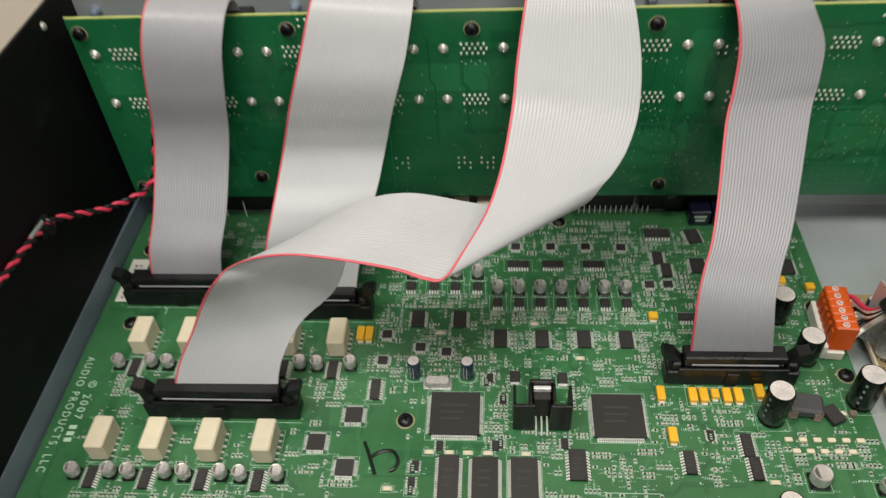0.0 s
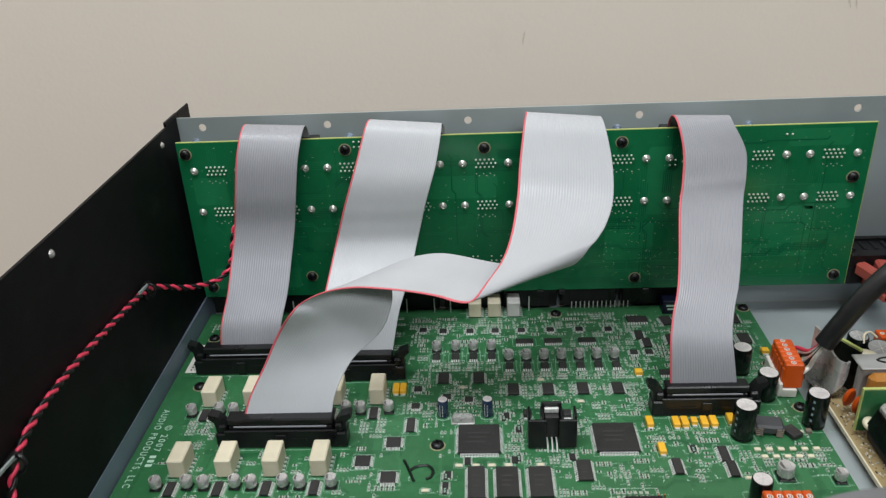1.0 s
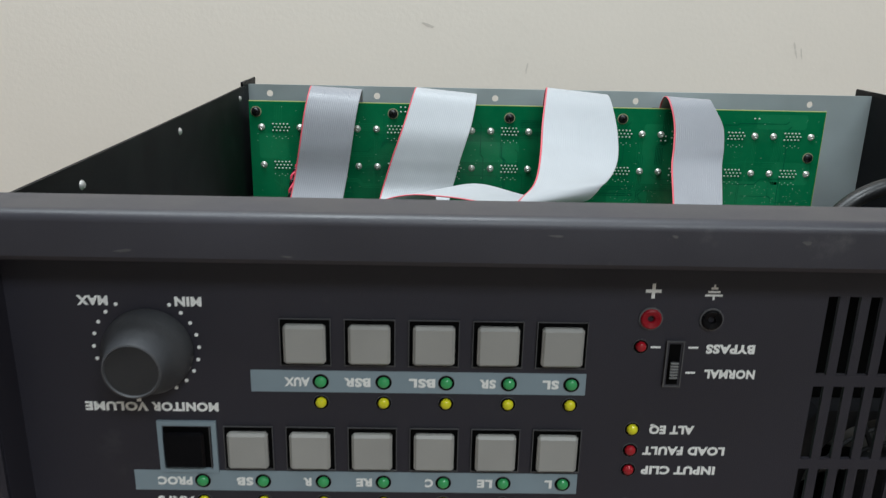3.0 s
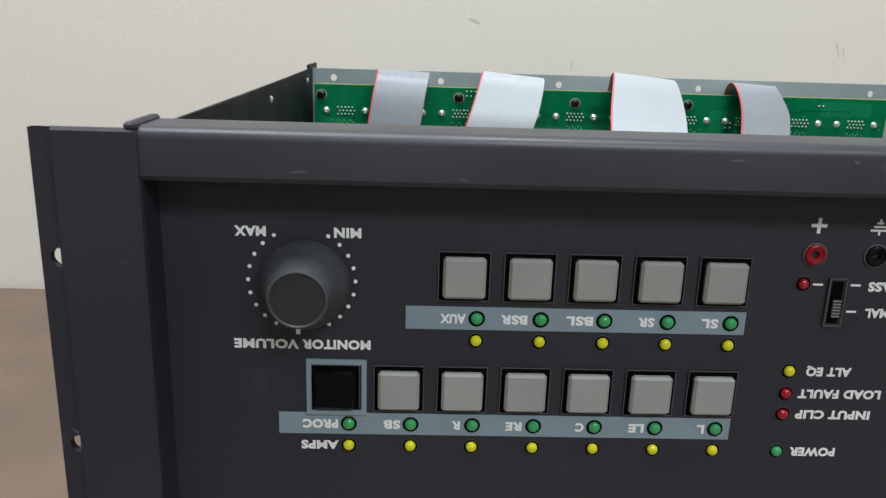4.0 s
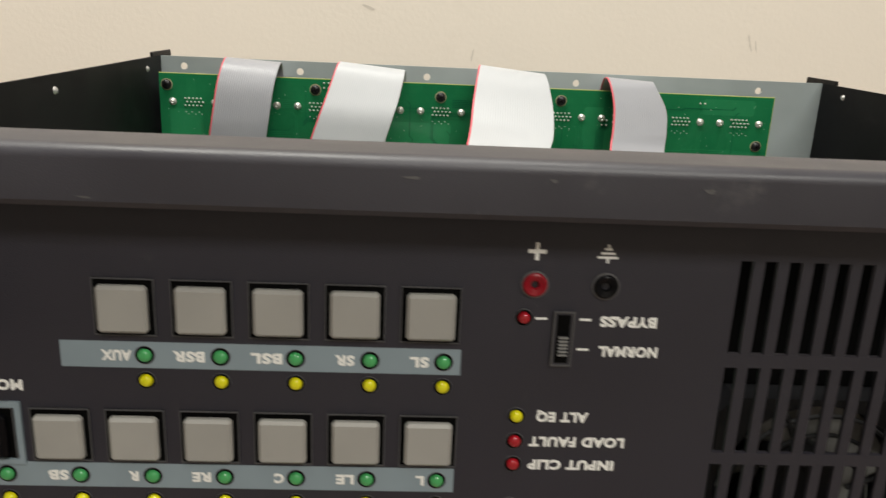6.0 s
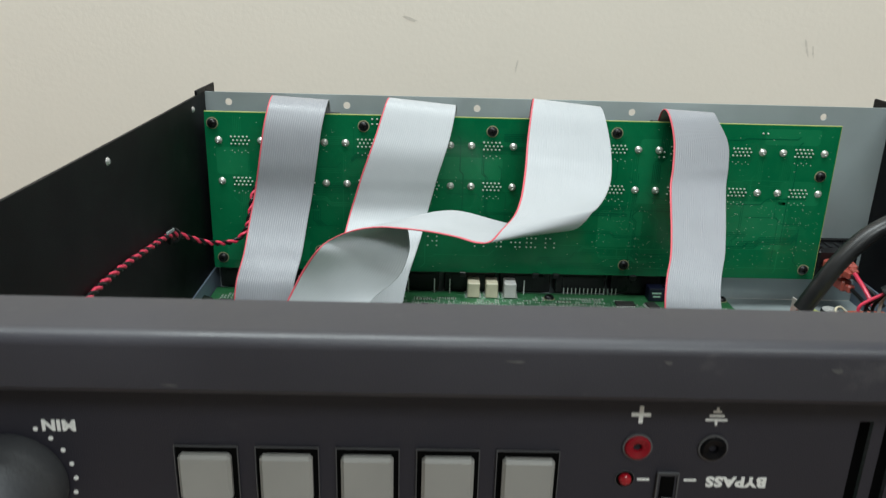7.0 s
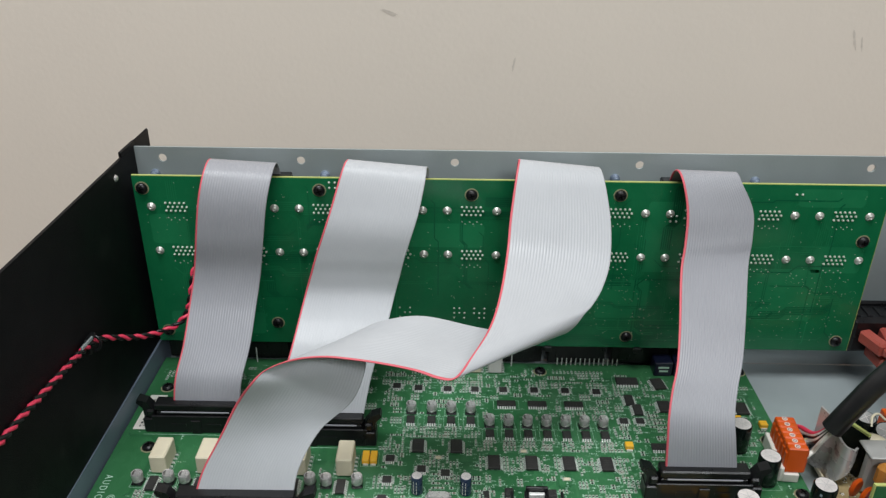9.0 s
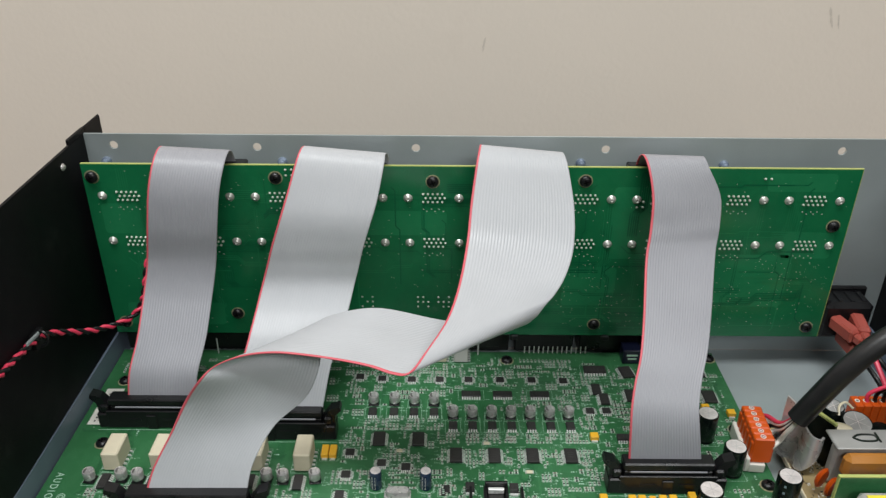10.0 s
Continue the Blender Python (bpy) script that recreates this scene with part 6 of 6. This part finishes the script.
# ---- twisted red and black wires ----
def twisted_pair(points, label, turns=0.0110, r=0.0009):
    path = spline(points, 14)
    path = [Vector(p) for p in path]
    ob = thing("twisted_wire", label, "wire", tuple(path[-1]))
    back = tuple(-c for c in path[-1])
    length, phase = 0.0, []
    for i, p in enumerate(path):
        length += (p - path[i - 1]).length if i else 0
        phase.append(2 * math.pi * length / turns)
    for k, (nm, mat, lab) in enumerate((("red_wire", RED_CABLE, "red insulated wire"), ("black_wire", BLACK_PLASTIC, "black insulated wire"))):
        line = []
        for i, p in enumerate(path):
            d = (path[min(i + 1, len(path) - 1)] - path[max(i - 1, 0)]).normalized()
            s = d.cross(Vector((0.3, 0.2, 1))).normalized()
            u = d.cross(s)
            a = phase[i] + k * math.pi
            line.append(p + r * 0.95 * (math.cos(a) * s + math.sin(a) * u))
        g = Geo()
        g.tube(line, r, 8)
        part(nm, g, mat, ob, lab, at=back, smooth=60)
    return ob


twisted_pair([(-0.1760, 0.3125, 0.100), (-0.1805, 0.3000, 0.090), (-0.1815, 0.2930, 0.080), (-0.1840, 0.2890, 0.0700), (-0.1900, 0.2830, 0.0650), (-0.2000, 0.2680, 0.0690), (-0.2105, 0.2500, 0.0795), (-0.2118, 0.2350, 0.0838), (-0.2118, 0.2000, 0.0878), (-0.2118, 0.1650, 0.0908), (-0.2118, 0.1350, 0.0908), (-0.2118, 0.1160, 0.0865), (-0.2118, 0.1060, 0.0775), (-0.2100, 0.0960, 0.0600), (-0.2000, 0.0880, 0.0520), (-0.1700, 0.0900, 0.0520), (-0.1350, 0.0980, 0.0560), (-0.1050, 0.1080, 0.0575), (-0.0800, 0.1120, 0.0610), (-0.0560, 0.1090, 0.0615), (-0.0350, 0.1020, 0.0610), (-0.0300, 0.0900, 0.0560)],
             "twisted red and black wire pair along the side wall", 0.0092)
for (y, z), lab in (((0.2430, 0.0815), "small black cable tie with pale tail on side wall"), ((0.1120, 0.0835), "black adhesive cable clamp on side wall")):
    tie = thing("cable_tie", lab, "cable tie", (-0.2142, y, z))
    g = Geo()
    g.tube([(0.0032 + 0.0030 * math.cos(a * math.pi / 10), 0.0010 * math.sin(a * 0.3), 0.0032 * math.sin(a * math.pi / 10)) for a in range(21)], 0.0007, 6)
    g.box(0.0, 0.0030, -0.0040, 0.0040, -0.0040, 0.0040, b=0.0006)
    part("loop", g, BLACK_PLASTIC, tie)
    q = Geo()
    q.box(0.0026, 0.0036, -0.0120, -0.0010, 0.0026, 0.0044, b=0.0003, mat=pose(0, 0, 0, -6, 0, 0))
    part("tail", q, ZINC, tie, "pale tie tail")

# ---- power inlet on the rear panel ----
inlet = thing("power_inlet", "black mains inlet on rear panel with red crimped wires", "socket", (0.1885, 0.3310, 0.0092))
g = Geo()
g.box(-0.0135, 0.0145, -0.0180, 0.0, 0.0260, 0.0485, b=0.0025)
g.box(-0.0165, 0.0165, -0.0030, 0.0, 0.0240, 0.0505, b=0.0008)
for k in range(4):
    g.box(-0.0110 + 0.0065 * k, -0.0085 + 0.0065 * k, -0.0150, -0.0050, 0.0484, 0.0492, b=0.0003)
part("body", g, BLACK_PLASTIC, inlet)
for x, z, a in ((-0.0065, 0.0385, 16), (0.0050, 0.0400, -10), (-0.0005, 0.0295, 4)):
    g = Geo()
    g.box(-0.0034, 0.0034, -0.0170, 0.0, -0.0038, 0.0038, b=0.0012)
    g.box(-0.0024, 0.0024, -0.0225, -0.0168, -0.0026, 0.0026, b=0.0010)
    ob = part("crimp_sleeve", g, RED_CRIMP, inlet, "translucent red crimp sleeve", at=(x, -0.0178, z), turn=a)
    q = Geo()
    q.tube(spline([(0, -0.0220, 0), (0.002, -0.034, -0.004), (0.006, -0.045, -0.012)], 6), 0.0013, 8)
    part("wire", q, RED_CABLE if x > 0 else BLACK_PLASTIC, ob)

# ---- power supply board ----
psu = thing("power_supply_board", "tan power supply board crowded with coils and capacitors", "power supply", (0.1320, 0.0, 0.0205))
g = Geo()
g.box(0.0, 0.0800, 0.0600, 0.2630, -0.0016, 0.0, b=0.0002)
psu_base = part("board", g, TAN_BOARD, psu)
g = Geo()
g.box(-0.0010, -0.0001, 0.0600, 0.2630, -0.0016, 0.0008, b=0.0002)
part("board_rim", g, GLUE, psu_base, "pale raw board edge")


GREY_TOP = paint("grey_can_top", (0.36, 0.36, 0.355), 0.4, metal=0.2, vary=0.2, scale=200)
BLUE_BLOCK = paint("blue_film_capacitor", (0.022, 0.075, 0.17), 0.35, vary=0.12, scale=150)


def psu_cyl(name, x, y, r, h, mat, label, tilt=0.0, top=ALU):
    g = Geo()
    t = pose(x, y, 0, tilt, 0, 0)
    g.lathe([(r * 0.92, 0.0003), (r, 0.0010), (r, h - 0.0008), (r * 0.93, h), (r * 0.85, h)], 26, 0, t)
    ob = part(name, g, mat, psu, label)
    q = Geo()
    q.lathe([(r * 0.86, h - 0.0003), (r * 0.86, h + 0.0001), (0.0, h + 0.0001)], 22, 0, t)
    for a in (25, 85, 145):
        q.box(-r * 0.72, r * 0.72, -0.00011, 0.00011, h, h + 0.00018, 1, mat=t @ pose(0, 0, 0, 0, 0, a))
    part("can_top", q, (top, CAN_TOP), ob)
    return ob


psu_cyl("capacitor", 0.0210, 0.2465, 0.0052, 0.0245, SLEEVE, "black electrolytic capacitor with scored grey top", 4, GREY_TOP)
psu_cyl("capacitor", 0.0290, 0.2400, 0.0072, 0.0225, SLEEVE, "black electrolytic capacitor with scored grey top", 10, GREY_TOP)
psu_cyl("capacitor", 0.0560, 0.1350, 0.0110, 0.0300, SLEEVE, "large black electrolytic capacitor")
# open copper coil on a dark core
g = Geo()
for turn in range(5):
    g.tube([((0.0062 - 0.0002 * turn) * math.cos(q * math.pi / 14), (0.0062 - 0.0002 * turn) * math.sin(q * math.pi / 14), 0.0060 + 0.0020 * (turn + q / 28)) for q in range(29)], 0.0009, 6)
coil = part("copper_coil", g, COPPER, psu, "open copper wire coil on a dark core", at=(0.0420, 0.2370, 0))
g = Geo()
g.lathe([(0.0046, 0.0), (0.0050, 0.0004), (0.0050, 0.0170), (0.0042, 0.0178), (0.0, 0.0178)], 24)
part("core", g, SLEEVE, coil)
g = Geo()
g.tube(spline([(0.0215, 0.2395, 0.0230), (0.0225, 0.2425, 0.0262), (0.0265, 0.2450, 0.0262), (0.0300, 0.2440, 0.0235)], 6), 0.0006, 6)
part("tie", g, GLUE, psu, "cream tie between capacitors")
# bent aluminium heat spreader: a standing sheet whose end curls into an S
g = Geo()
path = spline([(-0.0042, 0.2405, 0.0335, 0.0), (-0.0020, 0.2370, 0.0322, 0.0), (0.0008, 0.2325, 0.0292, 0.0), (0.0004, 0.2285, 0.0262, 0.001), (0.0022, 0.2240, 0.0240, 0.003), (0.0062, 0.2225, 0.0228, 0.009), (0.0092, 0.2250, 0.0222, 0.014)], 6)
ring = []
for i, p in enumerate(path):
    d = Vector(path[min(i + 1, len(path) - 1)][:2]) - Vector(path[max(i - 1, 0)][:2])
    o = Vector((-d.y, d.x)).normalized() * 0.0010
    ring += [(p[0], p[1], p[3]), (p[0], p[1], p[2]), (p[0] + o.x, p[1] + o.y, p[2]), (p[0] + o.x, p[1] + o.y, p[3])]
n = len(path)
g.add(ring, [(4 * i + k, 4 * i + (k + 1) % 4, 4 * i + 4 + (k + 1) % 4, 4 * i + 4 + k) for i in range(n - 1) for k in range(4)] + [(3, 2, 1, 0), (4 * n - 4, 4 * n - 3, 4 * n - 2, 4 * n - 1)])
part("heat_spreader", g, ALU, psu, "bare aluminium sheet heat spreader with curled end", smooth=50)
g = Geo()
g.box(-0.0088, 0.0088, -0.0008, 0.0008, 0.0, 0.0245, 0)
g.box(-0.0088, 0.0088, -0.0008, 0.0008, 0.0245, 0.0256, 1)
part("card", g, (SLEEVE, EDGE), psu, "upright dark card with pale edge", at=(0.0120, 0.2380, 0), turn=-62)
g = Geo()
g.lathe([(0.0046 * math.sin(a * math.pi / 8), -0.0030 * math.cos(a * math.pi / 8)) for a in range(9)], 18, 0, pose(0.0200, 0.2325, 0.0205, 0, 8, -12) @ Matrix.Diagonal((1.35, 0.8, 1, 1)))
part("glue_blob", g, GLUE, psu, "cream glue blob", smooth=80)
for x, y, z, r in ((0.0220, 0.2420, 0.010, 0.0040), (0.0065, 0.1920, 0.010, 0.0040), (0.0250, 0.2480, 0.006, 0.0040)):
    g = Geo()
    g.lathe([(r * math.sin(a * math.pi / 8), -r * math.cos(a * math.pi / 8) * 0.6) for a in range(9)], 14, 0, pose(x, y, z, 20, 15, 0))
    part("glue_blob", g, GLUE, psu, smooth=80)
for x, y, r, h, mat in ((0.0130, 0.2520, 0.0030, 0.0100, SLEEVE), (0.0200, 0.2500, 0.0034, 0.0120, SLEEVE), (0.0060, 0.2540, 0.0022, 0.0070, BLUE_SLEEVE)):
    psu_cyl("capacitor", x, y, r, h, mat, "small black electrolytic capacitor")
# taped transformer with a bare core
g = Geo()
g.box(0.0115, 0.0700, 0.2185, 0.2235, 0.0010, 0.0226, b=0.0012)
g.box(0.0150, 0.0700, 0.2235, 0.2290, 0.0010, 0.0226, b=0.0012)
g.box(0.0108, 0.0700, 0.2165, 0.2292, 0.0226, 0.0238, b=0.0004)
tr = part("transformer", g, CORE, psu, "flat transformer wrapped in amber tape")
g = Geo()
g.box(0.0140, 0.0710, 0.2118, 0.2183, 0.0095, 0.0216, b=0.0022)
part("tape", g, TAPE, tr, "amber insulating tape")
g = Geo()
g.tube(spline([(0.0205, 0.2232, 0.0240), (0.0240, 0.2252, 0.0240), (0.0305, 0.2250, 0.0240), (0.0305, 0.2216, 0.0240), (0.0240, 0.2212, 0.0240), (0.0205, 0.2232, 0.0240)], 6), 0.0005, 6)
g.tube([(0.0318, 0.2265, 0.0240), (0.0318, 0.2205, 0.0240)], 0.0005, 6)
part("marker_stroke", g, MARKER, tr)
for x, y, mat in ((0.0052, 0.2150, ORANGE), (0.0072, 0.2095, ORANGE), (0.0260, 0.2060, COPPER)):
    g = Geo()
    g.lathe([(0.0, 0.0), (0.0040, 0.0004), (0.0050, 0.0014), (0.0040, 0.0024), (0.0, 0.0028)], 20, 0, pose(x, y, 0.0090, 90, 0, 35))
    part("disc_capacitor", g, mat, psu, "round orange disc capacitor")
for x in (0.0135, 0.0250, 0.0380):
    g = Geo()
    g.box(-0.0055, 0.0055, -0.0035, 0.0035, 0.0005, 0.0110, b=0.0014)
    part("film_capacitor", g, BLUE_BLOCK, psu, "blue moulded film capacitor", at=(x, 0.2070, 0))
# green daughter card and labelled transformer
g = Geo()
g.box(0.0024, 0.0640, 0.1960, 0.1976, 0.0030, 0.0265, 0, b=0.0002)
g.box(0.0024, 0.0640, 0.1960, 0.1976, 0.0265, 0.0270, 1)
g.box(0.0019, 0.0024, 0.1960, 0.1976, 0.0030, 0.0270, 1)
part("daughter_card", g, (GREEN, EDGE), psu, "upright green daughter card")
g = Geo()
g.box(0.0080, 0.0620, 0.1620, 0.1930, 0.0040, 0.0235, b=0.0025)
t2 = part("shielded_transformer", g, ALU, psu, "silver shielded transformer with yellow label")
g = Geo()
g.box(0.0105, 0.0330, 0.1680, 0.1890, 0.0236, 0.0239, 0)
g.box(0.0150, 0.0162, 0.1730, 0.1830, 0.0239, 0.02395, 1)
g.box(0.0175, 0.0240, 0.1770, 0.1782, 0.0239, 0.02395, 1)
part("yellow_label", g, (LABEL_YELLOW, MARKER), t2)
g = Geo()
for k in range(22):
    a = rng.uniform(0.0, 1.0)
    g.tube([(0.0060, 0.1630 + 0.0013 * k, 0.0030), (0.0042, 0.1632 + 0.0013 * k, 0.0110), (0.0075, 0.1630 + 0.0013 * k, 0.0195)], 0.0006, 5)
tagged(part("winding", g, SLEEVE, t2, "dark green wire windings"), kind="stuff")
small = Geo()
for _ in range(900):
    x, y = rng.uniform(0.001, 0.018), rng.uniform(0.10, 0.260)
    if rng.random() < 0.3:
        x = rng.uniform(0.001, 0.075)
    w, d = rng.choice(((0.0006, 0.0003), (0.0010, 0.0005), (0.0004, 0.0012)))
    small.box(x, x + w, y, y + d, 0.0, rng.choice((0.00008, 0.0004)), rng.choice((0, 1, 1, 2)))
tagged(part("passive_component", small, (CHIP, TIN, RESIST), psu, smooth=0), kind="stuff")
for k in range(6):
    q = Geo()
    q.box(-0.0019, 0.0019, -0.0040, 0.0040, 0.0, 0.0170, b=0.0004)
    # Highlight on the hole's rim put in as a white ring.
    q.lathe([(0.0012, 0.0), (0.0012, 0.0002), (0.0007, 0.0002), (0.0006, -0.0004), (0.0, -0.0004)], 10, 1, pose(0, 0, 0.0170))
    part("terminal_way", q, (ORANGE, WHITE_PLASTIC), psu, "orange plastic terminal way", at=(0.0400 + 0.0040 * k, 0.2575, 0))

# ---- sleeved power cable between the two boards ----
harness = thing("sleeved_cable", "black sleeved cable with coloured wires joining orange terminals", "cable", (0.1240, 0.2330, 0.0350))
back = (-0.1240, -0.2330, -0.0350)
g = Geo()
line = spline([(0.1265, 0.2255, 0.0530), (0.1325, 0.2250, 0.0654), (0.1419, 0.2255, 0.0812), (0.1560, 0.2270, 0.0961), (0.1760, 0.2290, 0.1050), (0.1920, 0.2270, 0.1040), (0.2030, 0.2350, 0.0860), (0.2010, 0.2480, 0.0640), (0.1880, 0.2540, 0.0510)], 8)
g.tube(line, 0.0048, 16)
part("sleeve", g, paint("black_heatshrink", (0.012, 0.012, 0.013), 0.38, vary=0.2, scale=80, grain=0.2, grain_scale=300), harness, at=back, smooth=60)
for k, (mat, nm) in enumerate(((RED_CABLE, "red_wire"), (TIN, "grey_wire"), (BLACK_PLASTIC, "black_wire"), (TIN, "grey_wire"), (BLACK_PLASTIC, "black_wire"), (WHITE_PLASTIC, "white_wire"))):
    y0 = 0.2475 - 0.0040 * k
    g = Geo()
    g.tube(spline([(0.1205 - 0.0002 * k, y0, 0.0345), (0.1240, y0 + 0.0006 * k, 0.0362 - 0.0006 * (k % 2)), (0.1242, 0.2330 - 0.0012 * k, 0.0440), (0.1275, 0.2262 - 0.0004 * k, 0.0550)], 6), 0.0011, 8)
    part(nm, g, mat, harness, at=back, smooth=60)
for k in range(4):
    g = Geo()
    g.tube(spline([(0.1765 + 0.0040 * k, 0.2570, 0.0370), (0.1770 + 0.0038 * k, 0.2570, 0.0430), (0.1880, 0.2540, 0.0520)], 6), 0.0010, 8)
    part("lead_wire", g, (RED_CABLE, BLACK_PLASTIC, BLACK_PLASTIC, WHITE_PLASTIC)[k], harness, at=back, smooth=60)
